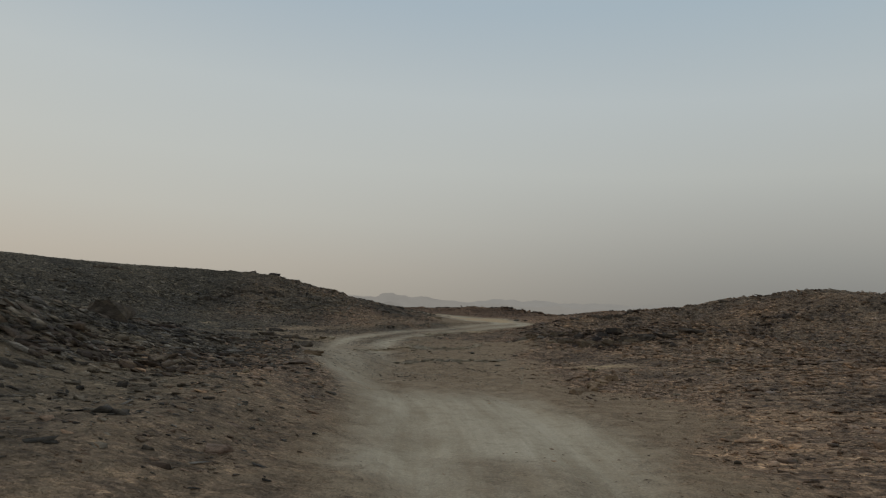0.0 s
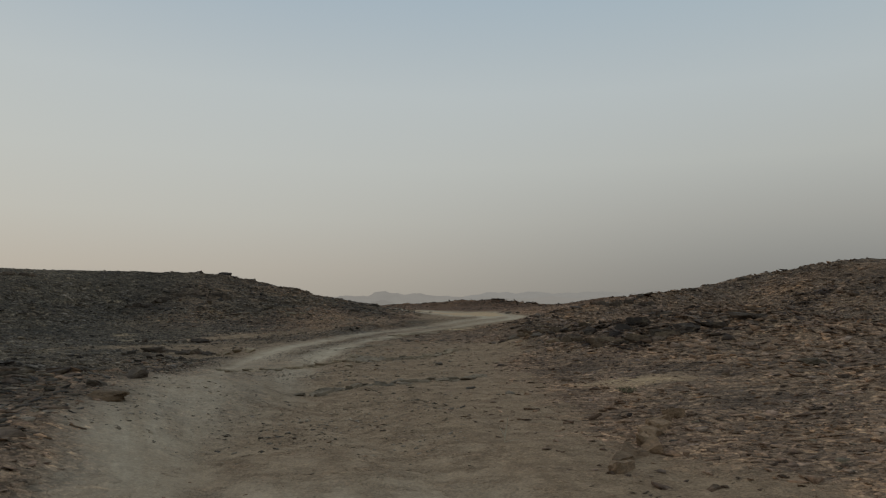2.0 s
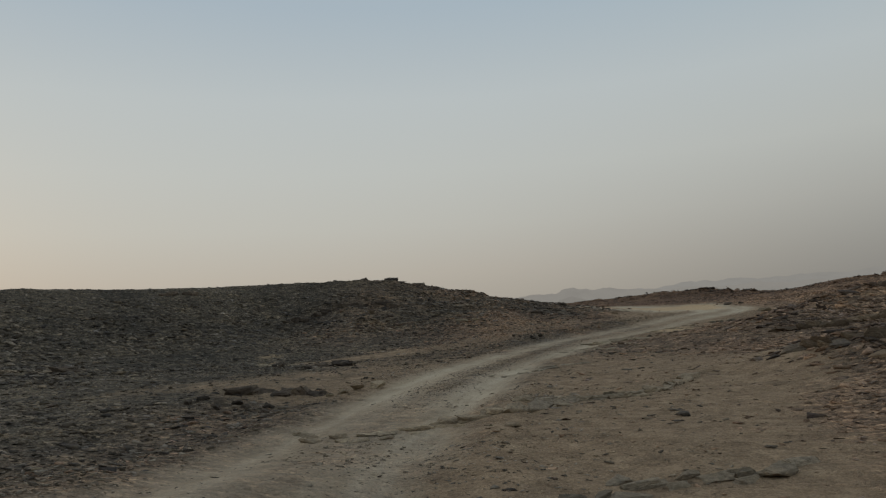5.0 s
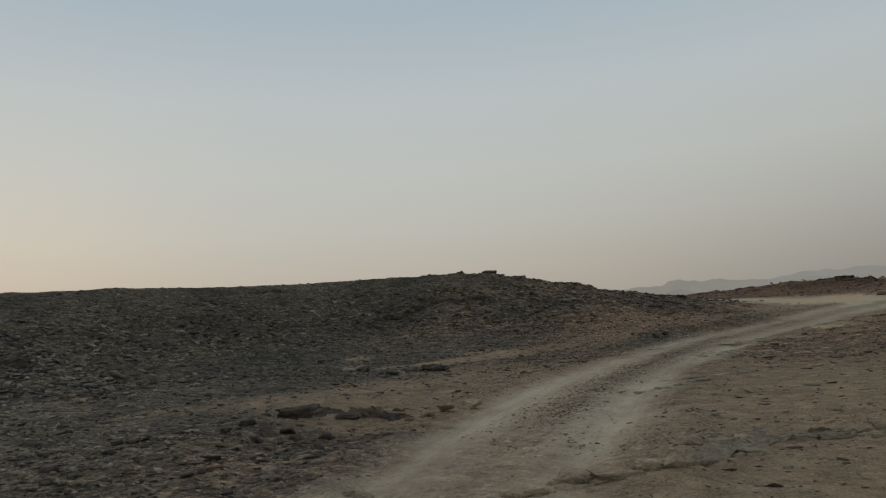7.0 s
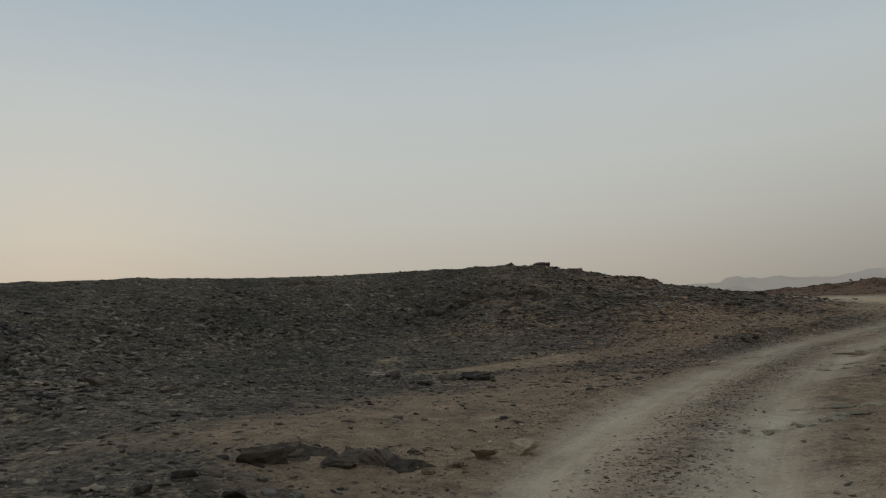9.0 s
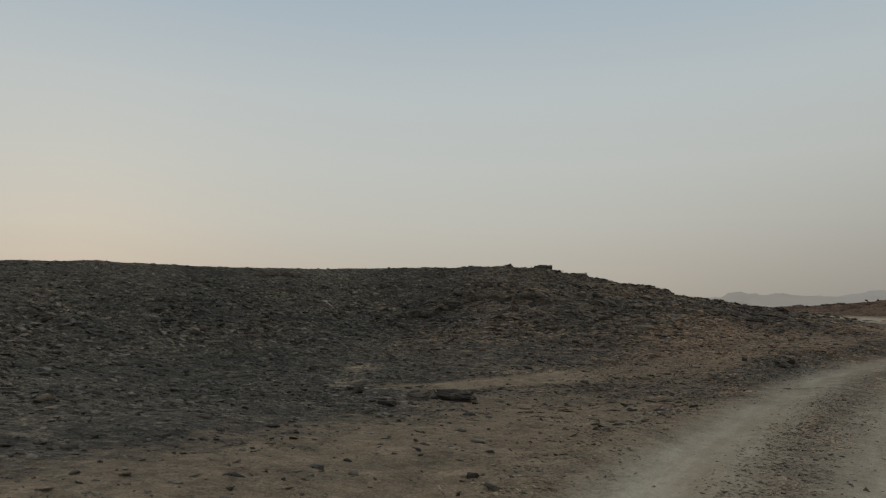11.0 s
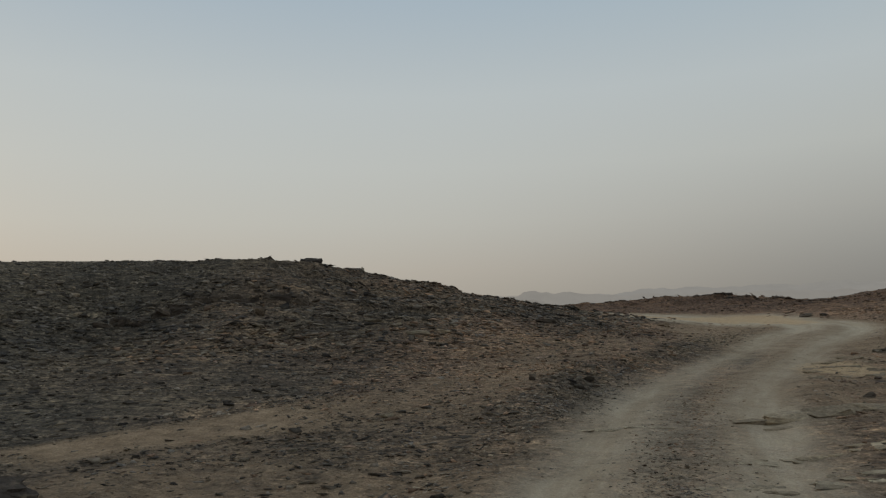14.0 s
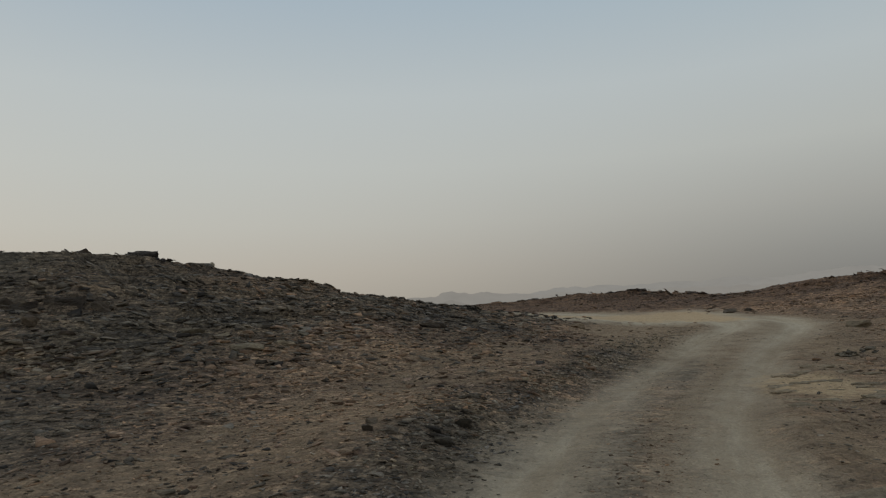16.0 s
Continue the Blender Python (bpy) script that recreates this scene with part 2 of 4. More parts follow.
def nearest(points, x, y):
    """Nearest place on a polyline whose rows begin with x, y: the distance, signed (+ on its left), and the other columns there."""
    p = np.array(points, float)
    best = np.full(x.shape, 1e18)
    side = np.ones(x.shape)
    cols = np.zeros((p.shape[1] - 2,) + x.shape)
    for a, b in zip(p[:-1], p[1:]):
        d = b[:2] - a[:2]
        u = np.clip(((x - a[0]) * d[0] + (y - a[1]) * d[1]) / (d @ d), 0, 1)
        dx, dy = x - a[0] - u * d[0], y - a[1] - u * d[1]
        q = dx * dx + dy * dy
        near = q < best
        best = np.where(near, q, best)
        side = np.where(near, np.where(d[0] * dy - d[1] * dx >= 0, 1.0, -1.0), side)
        for k in range(len(cols)):
            cols[k] = np.where(near, a[2 + k] + u * (b[2 + k] - a[2 + k]), cols[k])
    return np.sqrt(best), side, cols


def curved(points, n=6):
    """A Catmull-Rom line through the points."""
    p = np.array(points, float)
    q = np.vstack([2 * p[0] - p[1], p, 2 * p[-1] - p[-2]])
    out = []
    for k in range(1, len(q) - 2):
        for t in np.linspace(0, 1, n, endpoint=False):
            a, b, c, d = q[k - 1 : k + 3]
            out.append(0.5 * (2 * b + (c - a) * t + (2 * a - 5 * b + 4 * c - d) * t * t + (3 * b - a - 3 * c + d) * t**3))
    return np.vstack([out, p[-1]])


# x, y, half width of the dusty track
TRACK = curved([(1.2, -30, 1.9), (1.1, 0, 1.8), (0.9, 6, 1.75), (0.75, 10, 1.75), (0.2, 13.5, 1.8), (-1.4, 17, 1.6), (-2.6, 21, 1.35),
                (-3.05, 26, 1.45), (-2.97, 31, 1.55), (-2.57, 35, 1.55), (-1.9, 39, 1.5), (-0.85, 43.5, 1.45), (0.9, 48, 1.4), (3.3, 53, 1.5),
                (5.6, 57.5, 1.7), (5.9, 61, 2.0), (3.4, 64.5, 2.2), (-0.5, 67.5, 2.4), (-5, 72, 2.4), (-12, 80, 2.4)])
TRACK = np.column_stack([TRACK, np.r_[0, np.cumsum(np.hypot(*np.diff(TRACK[:, :2], axis=0).T))]])  # and the way run along it
# ridges: x, y, crest height, reach of the slope that faces the track
RIDGE_LEFT = curved([(-60, -25, 4.5, 30), (-44, 8, 4.0, 26), (-38.5, 22, 3.85, 23), (-33, 34, 3.78, 18), (-27, 45, 3.34, 12.5), (-22.8, 51, 3.35, 10.5), (-18.5, 54, 3.59, 10.5),
                     (-15.7, 54.8, 3.66, 11.5), (-13, 56.2, 3.3, 11.5), (-11, 57.3, 2.82, 11), (-8.3, 58.8, 2.2, 10), (-5.8, 60.3, 1.68, 8.5),
                     (-3.8, 61.6, 1.28, 7), (-2, 62.8, 1.02, 6), (0.5, 64.5, 0.8, 4)], 3)
RIDGE_RIGHT = curved([(4.5, 39, 0.55, 4), (8, 42.5, 1.4, 5.5), (12.7, 46, 2.05, 7.5), (17, 50, 2.55, 9.5), (22.7, 55, 3.5, 13), (26, 55, 4.2, 17),
                      (29, 54, 4.8, 20), (33, 51, 4.65, 21), (38, 45, 4.9, 24), (46, 25, 5.5, 28), (60, -20, 6, 30)], 3)
LIP = curved([(-2.1, 24.3), (-1.5, 24.32), (-0.98, 24.7), (-0.67, 25.5), (-0.3, 26.05), (0.35, 26.4), (0.95, 26.85), (1.6, 28.0)], 3)
RIDGE_FAR = curved([(-14, 118, -0.5, 20), (-6, 112, 0.75, 20), (-3, 109, 1.45, 20), (0.4, 106.4, 1.7, 22), (6.9, 97, 2.2, 22), (9.5, 93.5, 1.95, 20), (14, 88, 1.48, 18),
                    (17, 82, 1.75, 18), (20, 76, 2.15, 18), (22.3, 71.5, 2.7, 16), (25.5, 65.5, 3.1, 14), (30, 58, 3.6, 12)], 3)

RIDGE_BACK = curved([(14, 93, 0.9, 9), (19.9, 90.6, 1.72, 12), (21.7, 89.9, 2.02, 14), (22.4, 89.5, 2.3, 15), (23.5, 89.1, 2.6, 16), (25.4, 88.1, 2.85, 17), (30, 85, 3.2, 18), (38, 80, 3.6, 20)], 3)


def ridge(points, x, y, base, power):
    """Height of a hill over the base: the most that any stretch of its crest line (x, y, crest height, reach) gives."""
    p = np.array(points, float)
    out = np.zeros(x.shape)
    for a, b in zip(p[:-1], p[1:]):
        d = b[:2] - a[:2]
        u = np.clip(((x - a[0]) * d[0] + (y - a[1]) * d[1]) / (d @ d), 0, 1)
        q = np.hypot(x - a[0] - u * d[0], y - a[1] - u * d[1])
        crest, reach = a[2] + u * (b[2] - a[2]), a[3] + u * (b[3] - a[3])
        out = np.maximum(out, (crest - base - 0.14) * np.clip(1 - np.sqrt(q * q + 0.5) / reach + 0.7 / reach, 0, 1) ** power)
    return out


def land(x, y, rough=True, lanes=False):
    return remembered(("land", rough, lanes), lambda: lie_of_land(x, y, rough, lanes), x, y)


def lie_of_land(x, y, rough, lanes):
    """Height of the ground, and how much it is track, sand, rusty and pale."""
    d_t, s_t, (half, run) = along(TRACK, x, y)
    off_run = (s_t * d_t, run)
    base = 0.56 * smooth(44, 63, y) - 0.2 * smooth(30, 38, y) * smooth(-2.8, -6, x) * smooth(48, 41, y)
    base = base + 0.25 * smooth(110, 70, y) * smooth(64, 72, y)
    far = np.hypot(x, y - 40)
    base = base - 24.0 * smooth(75, 900, far) + 3.0 * fbm(x, y, 160, 3, 5) * smooth(150, 400, far)
    wave = 1.6 * fbm(x, y, 6.0, 3, 31) * smooth(150, 90, far) * (1 - 0.9 * smooth(-18, -25, x))
    hill_l = ridge(RIDGE_LEFT, x + 0.6 * wave, y - 0.8 * wave, base, 1.45)
    hill_r = ridge(RIDGE_RIGHT, x - 0.6 * wave, y - 0.8 * wave, base, 1.35)
    hill_f = np.maximum(ridge(RIDGE_FAR, x, y, base, 1.4), ridge(RIDGE_BACK, x, y, base, 1.3))
    # spur of broken rock beside the flat on the right, and the low bank on the left
    spur = 1.05 * np.exp(-(((x - 9.8) / 4.8) ** 2) - ((y - 28.0) / 3.6) ** 2) + 0.42 * np.exp(-(((x - 4.6) / 1.7) ** 2) - ((y - 29.6) / 2.2) ** 2)
    spur = spur + 0.5 * smooth(6, 15, x) * smooth(34, 20, y) + 0.28 * smooth(3.0, 7.5, x) * smooth(40, 27, y)
    bank = 1.05 * smooth(-3.6, -9.0, x) * smooth(21, 11, y) + 0.36 * smooth(-0.9, -3.0, x) * smooth(22.5, 18, y) + 0.2 * smooth(-5, -7.5, x) * smooth(33, 26, y)
    bank = bank + 0.4 * np.exp(-(((x + 17) / 5.5) ** 2) - ((y - 29) / 4.5) ** 2)
    shoulder = 0.3 * smooth(1.4, 3.0, s_t * d_t) * smooth(36, 43, y) * smooth(58, 50, y) * (x < 2)
    # the berm that wheels and blades have pushed up on the left of the climb
    shoulder = shoulder + 0.05 * np.exp(-(((d_t - half - 0.8) / 0.55) ** 2)) * (s_t > 0) * smooth(38, 44, y) * smooth(55, 49, y) * (1 + 0.8 * fbm(x, y, 2.2, 2, 33))
    # lip of bedrock across the flat: the ground behind it stands a little higher
    lip_d, lip_s, _ = along(LIP, x, y)
    shoulder = shoulder + 0.06 * smooth(0.0, 0.15, lip_s * lip_d) * smooth(3.5, 0.3, lip_d) * smooth(-2.3, -1.4, x)
    hills = np.maximum(np.maximum(hill_l, hill_r), hill_f * smooth(58, 64, y)) + 0.25 * np.minimum(hill_l, hill_r)
    z = base + hills + spur + bank + shoulder
    half = half + 0.7 * fbm(x, y, 3.0, 3, 21)
    track = smooth(half + 0.65, half - 0.65, d_t)
    if rough:
        steep = np.clip(hills / 1.2 + spur + 0.6 * bank, 0.12, 1) * (1 - track) * smooth(300, 100, far) * (1 - 0.85 * smooth(-17, -22, x) * smooth(1.8, 2.8, hills))
        z = z + steep * (0.2 * fbm(x, y, 3.2, 3, 11) + 0.16 * fbm(x, y, 0.9, 2, 12))
        z = z + (1 - track) * 0.05 * fbm(x, y, 0.8, 3, 13)
        # broken plates lying over one another
        z = z + steep * (0.13 * np.round(4 * value_noise(x / 0.8, y / 0.45, 17)) / 4 + 0.09 * np.round(3 * value_noise(x / 0.45 + 0.4 * y, y / 0.3, 18)) / 3)
        # strata: the slopes climb in broken steps
        q = z / 0.4 + 0.9 * fbm(x, y, 7.0, 3, 71) + 0.05 * x
        step = (np.floor(q) + smooth(0.6, 1.0, q - np.floor(q)) - q) * 0.4
        z = z + 0.75 * step * (1 - 0.8 * smooth(-17, -22, x)) * smooth(0.05, 0.35, fbm(x, y, 4.5, 3, 72)) * np.clip((hills + spur - 0.3) / 0.8, 0, 1) * smooth(120, 80, far)
        # thick tilted beds of the far ridge
        q = (z - 0.13 * x) / 0.5 + 0.5 * fbm(x, y, 9.0, 3, 73)
        z = z + 0.45 * (np.floor(q) + smooth(0.55, 1.0, q - np.floor(q)) - q) * smooth(69, 74, y) * smooth(0.3, 0.8, hills) * smooth(120, 80, far)
        # wheel ruts, crown and washboard of the track
        off = s_t * d_t
        rut = np.exp(-(((np.abs(off) - 0.97) / 0.3) ** 2))
        z = z + track * (-0.05 * rut + 0.03 * fbm(x, y, 0.7, 3, 14) + 0.05 * fbm(x, y, 2.5, 2, 15))
        z = z + 0.07 * np.exp(-(((d_t - half - 0.35) / 0.35) ** 2)) * (0.6 + fbm(x, y, 1.5, 2, 16))
    # sandy wash below the left ridge, and the tan flat inside the bend
    wash, _, (wh,) = along([(-11.9, 36.5, 0.25), (-10.6, 37.2, 0.6), (-9.6, 37.75, 0.9), (-8.5, 38.6, 1.2), (-7.5, 39.4, 1.25), (-6.7, 40.1, 1.0), (-5.7, 40.8, 0.3)], x, y)
    sand = 0.76 * smooth(wh + 0.45, wh - 0.35, wash + 0.8 * fbm(x, y, 2.0, 3, 44)) * (1 - 0.45 * smooth(-8.0, -5.8, x))
    flat = smooth(-2.4, -1.0, x) * smooth(4.9, 2.9, x + 2.0 * fbm(x, y, 4.0, 3, 51)) * smooth(3.0, 7.0, y) * smooth(41, 30, y)
    flat = np.maximum(flat, 0.85 * smooth(half + 4.0, half + 0.4, d_t) * smooth(36, 42, y) * (s_t < 0))
    flat = np.maximum(flat, 0.6 * smooth(half + 2.6, half + 0.4, d_t) * smooth(24, 28, y) * smooth(40, 34, y) * (s_t > 0))
    flat = np.maximum(flat, smooth(-1.3, 0.3, x + 1.2 * fbm(x, y, 2.5, 2, 66)) * smooth(47, 51, y) * smooth(64, 61, y) * smooth(7.5, 5.0, x))
    sand = np.maximum(sand, 0.72 * flat)
    # gravelly ground between the ridge's foot and the track
    grit = 0.64 * smooth(-12, -7.5, x + 2.5 * fbm(x, y, 5.0, 2, 46)) * smooth(23.5, 27, y + 4 * fbm(x, y, 5.0, 3, 50)) * smooth(40, 36, y + 3 * fbm(x, y, 5.0, 3, 52)) * (s_t > 0) * (x < 0)
    grit = np.maximum(grit, 0.5 * smooth(half + 6.0, half + 3.2, d_t + 1.5 * fbm(x, y, 4.0, 2, 47)) * smooth(half + 0.7, half + 1.4, d_t) * smooth(36, 40, y) * smooth(56, 50, y) * (s_t > 0))
    # and the finer gravel low on the bank where the walk begins
    grit = np.maximum(grit, 0.45 * smooth(13.5, 9.5, y) * smooth(-9, -5.5, x + 2 * fbm(x, y, 3.0, 2, 49)) * (x < 0))
    sand = np.maximum(sand, grit)
    rust = (0.55 + 0.4 * smooth(0.5, -0.3, fbm(x, y, 7.0, 3, 61))) * smooth(-1.0, 3.5, x)
    dark_band = along([(3.4, 29.3), (6, 27.4), (9, 27.6), (12, 32), (16, 38), (22, 42), (28, 46), (36, 46)], x, y)[0]
    crest_band = along([(4.5, 39), (8, 42.5), (12.7, 46), (17, 50), (22.7, 55), (30, 54), (38, 46)], x, y)[0]
    rust = rust * (1 - 0.4 * smooth(13, 19, x)) * (1 - 0.3 * smooth(4.2, 1.8, dark_band + 3.0 * fbm(x, y, 4.0, 3, 63))) * (1 - 0.4 * smooth(3.2, 1.2, crest_band + 2.0 * fbm(x, y, 4.0, 3, 64)))
    reach = 3.0 + 3.6 * smooth(27, 40, y) + 1.2 * smooth(16, 11, y)
    low = (0.45 + 0.15 * smooth(18, 12, y) + 0.2 * smooth(38, 44, y)) * smooth(0.4, 0.05, hills) * smooth(reach + 2.2, reach - 1.2, d_t + 2.0 * fbm(x, y, 3.0, 2, 62))
    low = low * (1 - 0.5 * smooth(-3.5, -6, x) * smooth(22, 26, y) * smooth(44, 38, y)) * (1 - 0.55 * smooth(half + 1.5, half + 0.8, d_t) * (s_t > 0) * smooth(36, 41, y))
    warm = 0.62 * smooth(-18, -9, x) * smooth(39, 46, y) * smooth(2, 0, x) * (0.6 + 0.8 * fbm(x, y, 5.0, 3, 65))
    red = np.clip(np.maximum(np.maximum(rust, low), warm), 0, 1) * (1 - smooth(66, 74, y)) + 2 * smooth(64, 74, y)
    pale = np.exp(-(((x - 2.3) / 1.2) ** 2) - ((y - 46.2) / 1.9) ** 2) + 0.8 * np.exp(-(((x - 4.9) / 1.5) ** 2) - ((y - 20.3) / 0.9) ** 2)
    pale = pale + 0.62 * np.exp(-(((x + 13.7) / 0.9) ** 2) - ((y - 39.5) / 1.1) ** 2) + 0.7 * np.exp(-(((x + 12.5) / 0.8) ** 2) - ((y - 37.4) / 0.5) ** 2)
    pale = pale + 0.95 * smooth(-3.5, -1.0, x) * smooth(58.5, 61, y) * smooth(69, 66, y) * smooth(7.5, 5.5, x)
    ruts = np.exp(-(((d_t - 0.99) / 0.44) ** 2))
    two = 0.38 * smooth(24, 28, y) * smooth(58, 52, y)
    worn = track * (1 - 0.4 * np.exp(-((d_t / 0.42) ** 2)) * smooth(14, 22, y)) * (1 - two + two * (0.25 + 0.75 * ruts))
    # where the track swings left, wheels keep to its outer side and leave the inner side tan and stony
    worn = worn * (1 - 0.8 * smooth(-1.9, -0.7, x) * smooth(11.5, 14.5, y) * smooth(25, 22, y)) * (1 - 0.3 * smooth(13, 16, y) * smooth(27, 24, y)) * (0.85 + 0.15 * smooth(40, 30, y) + 0.15 * smooth(52, 58, y) - 0.08 * smooth(40, 45, y) * smooth(58, 54, y))
    worn = worn * (1 - 0.55 * smooth(0.0, 0.45, fbm(x, y, 3.5, 4, 91)) * smooth(16, 12, y))
    worn = np.maximum(worn, smooth(-4.0, -1.5, x) * smooth(57.5, 59.5, y) * smooth(70, 66, y) * smooth(8.0, 6.0, x))
    if lanes:
        return z, worn, sand, red, pale, off_run
    return z, worn, sand, red, pale


def height(x, y):
    return land(np.asarray(x, float), np.asarray(y, float))[0]


def steps(*spans):
    """Coordinates with a step for each stretch: (from, to, step) each; then stretches that widen."""
    return np.concatenate([np.arange(a, b, s) for a, b, s in spans])


def widening(start, end, step, grow):
    out, v = [], start
    while abs(v) < abs(end):
        v += math.copysign(step, end)
        step *= grow
        out.append(v)
    return np.array(out)


def quick_mesh(name, verts, quads=None, tris=None):
    """A mesh straight from arrays."""
    me = bpy.data.meshes.new(name)
    faces = quads if quads is not None else tris
    k = faces.shape[1]
    me.vertices.add(len(verts))
    me.vertices.foreach_set("co", np.ascontiguousarray(verts, np.float32).ravel())
    me.loops.add(faces.size)
    me.loops.foreach_set("vertex_index", np.ascontiguousarray(faces, np.int32).ravel())
    me.polygons.add(len(faces))
    me.polygons.foreach_set("loop_start", np.arange(0, faces.size, k, dtype=np.int32))
    me.update(calc_edges=True)
    return me


def build_ground():
    xs = np.concatenate([widening(-30, -4600, 0.3, 1.07)[::-1], steps((-30, -10, 0.26), (-10, 6, 0.17), (6, 26, 0.26)), widening(26, 4600, 0.3, 1.07)])
    ys = np.concatenate([widening(-4, -4600, 0.4, 1.12)[::-1], steps((-4, 4, 0.4), (4, 50, 0.19), (50, 72, 0.27), (72, 114, 0.5)), widening(114, 4600, 0.6, 1.08)])
    gx, gy = np.meshgrid(xs, ys)
    z, road, sand, red, pale, (off, run) = land(gx, gy, True, True)
    n, m = len(xs), len(ys)
    k = (np.arange(m - 1)[:, None] * n + np.arange(n - 1)).ravel()
    me = quick_mesh("ground", np.stack([gx, gy, z], -1).reshape(-1, 3), quads=np.stack([k, k + 1, k + n + 1, k + n], 1))
    for key, v in (("road", road), ("sand", sand), ("red", red), ("pale", pale)):
        a = me.attributes.new(key, "FLOAT", "POINT")
        a.data.foreach_set("value", np.ascontiguousarray(v, np.float32).ravel())
    lane = me.attributes.new("lane", "FLOAT_VECTOR", "POINT")
    lane.data.foreach_set("vector", np.stack([off.clip(-6, 6), run, 0 * run], -1).astype(np.float32).ravel())
    me.polygons.foreach_set("use_smooth", np.ones(len(me.polygons), bool))
    me.materials.append(MAT_GROUND)
    return tagged(new("ground", me), "stony desert ground with a pale dusty wheel track", "ground", kind="structure")


build_ground()


# ---------------------------------------------------------------- far mountains, their haze painted as glow
# Paints distance haze as a pale emission colour over a near-black base.
def haze_glow_material(name, colour, glow):
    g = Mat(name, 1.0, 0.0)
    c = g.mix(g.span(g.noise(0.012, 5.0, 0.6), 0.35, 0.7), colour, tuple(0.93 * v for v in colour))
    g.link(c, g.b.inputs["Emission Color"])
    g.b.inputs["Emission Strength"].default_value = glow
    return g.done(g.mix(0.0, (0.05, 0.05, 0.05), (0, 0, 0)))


def mountains(name, label, far, peaks, mat, floor, foot=-60.0, seed=0):
    """A range round part of the horizon: peaks as (degrees to the right of +y, degrees up, spread in degrees)."""
    az = np.linspace(-75, 75, 900)
    up = floor * smooth(-16, -8, az) - 0.4
    for a, e, w in peaks:
        up = np.maximum(up, -0.4 + (e + 0.4) * np.exp(-np.abs((az - a) / w) ** 1.5))
    up = np.convolve(np.pad(up, 4, "edge"), np.ones(9) / 9, "valid")
    up = up + 0.2 * fbm(az, az * 0 + 3.1, 1.3, 5, 40 + seed) + 0.1 * fbm(az, az * 0 + 5.1, 0.6, 3, 45 + seed) + 0.04 * fbm(az, az * 0 + 1.1, 0.25, 3, 50 + seed)
    rows = []
    for k, (back, lift) in enumerate(((-0.16, 0.0), (-0.1, 0.25), (-0.05, 0.62), (0.0, 1.0), (0.12, 0.3), (0.2, 0.0))):
        r = far * (1 + back * (1 + 0.4 * fbm(az, az * 0 + k, 2.5, 3, 60 + seed)))
        top = far * np.tan(np.radians(up)) + 1.6
        z = foot + (top - foot) * lift * (1 + (0.0 if lift in (0, 1) else 0.3) * fbm(az, az * 0 + k * 7, 1.2, 3, 70 + seed))
        rows.append(np.stack([r * np.sin(np.radians(az)), r * np.cos(np.radians(az)), z], -1))
    v = np.array(rows)
    m, n = v.shape[:2]
    k = (np.arange(m - 1)[:, None] * n + np.arange(n - 1)).ravel()
    me = quick_mesh(name, v.reshape(-1, 3), quads=np.stack([k, k + 1, k + n + 1, k + n], 1))
    me.polygons.foreach_set("use_smooth", np.ones(len(me.polygons), bool))
    me.materials.append(mat)
    return tagged(new(name, me), label, "mountains", kind="structure")


mountains("backdrop_near_range", "grey desert mountains with evening dust haze painted as a glow", 2600,
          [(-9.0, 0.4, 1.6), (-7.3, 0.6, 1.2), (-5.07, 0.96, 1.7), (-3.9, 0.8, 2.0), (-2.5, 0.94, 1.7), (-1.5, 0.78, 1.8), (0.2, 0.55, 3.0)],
          haze_glow_material("haze_glow_near", srgb(132, 128, 121)[:3], 1.0), 0.85, seed=1)
mountains("backdrop_far_range", "faint far mountain range with dust haze painted as a glow", 3900,
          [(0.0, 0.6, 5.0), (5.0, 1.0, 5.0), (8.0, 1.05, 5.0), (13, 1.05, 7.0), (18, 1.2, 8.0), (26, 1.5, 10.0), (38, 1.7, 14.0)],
          haze_glow_material("haze_glow_far", srgb(134, 131, 125)[:3], 1.0), 0.8, seed=2)
mountains("backdrop_low_hill", "small dusky hill with painted haze glow at the foot of the mountains", 1900, [(-4.35, 0.45, 0.55), (-5.3, 0.2, 0.6)],
          haze_glow_material("haze_glow_hill", srgb(124, 120, 113)[:3], 1.0), -0.3, seed=3)


# ---------------------------------------------------------------- stones
rng = np.random.default_rng(7)


def stone_shape(seed, flat=0.45, points=11):
    """An angular broken stone about 1 across, as verts and triangles."""
    r = random.Random(seed)
    bm = bmesh.new()
    for k in range(points):
        a, h = r.uniform(0, 6.283), r.choice((-1, -0.3, 0.6, 1))
        w = r.uniform(0.36, 0.56) * (0.8 if h > 0.5 else 1.0)
        bm.verts.new((w * math.cos(a) * r.uniform(0.9, 1.25), w * math.sin(a), 0.5 * flat * h * r.uniform(0.75, 1.0)))
    res = bmesh.ops.convex_hull(bm, input=bm.verts[:])
    loose = [v for v in bm.verts if not v.link_faces]
    bmesh.ops.delete(bm, geom=loose, context="VERTS")
    bmesh.ops.triangulate(bm, faces=bm.faces[:])
    bm.verts.index_update()
    v = np.array([p.co[:] for p in bm.verts])
    f = np.array([[p.index for p in q.verts] for q in bm.faces])
    bm.free()
    return v, f


SHAPES = [stone_shape(100 + k, flat=(0.11, 0.16, 0.21, 0.32)[k % 4], points=(6, 7, 8)[k % 3]) for k in range(18)]


def slopes(x, y, z, e=0.35):
    return (height(x + e, y) - z) / e, (height(x, y + e) - z) / e


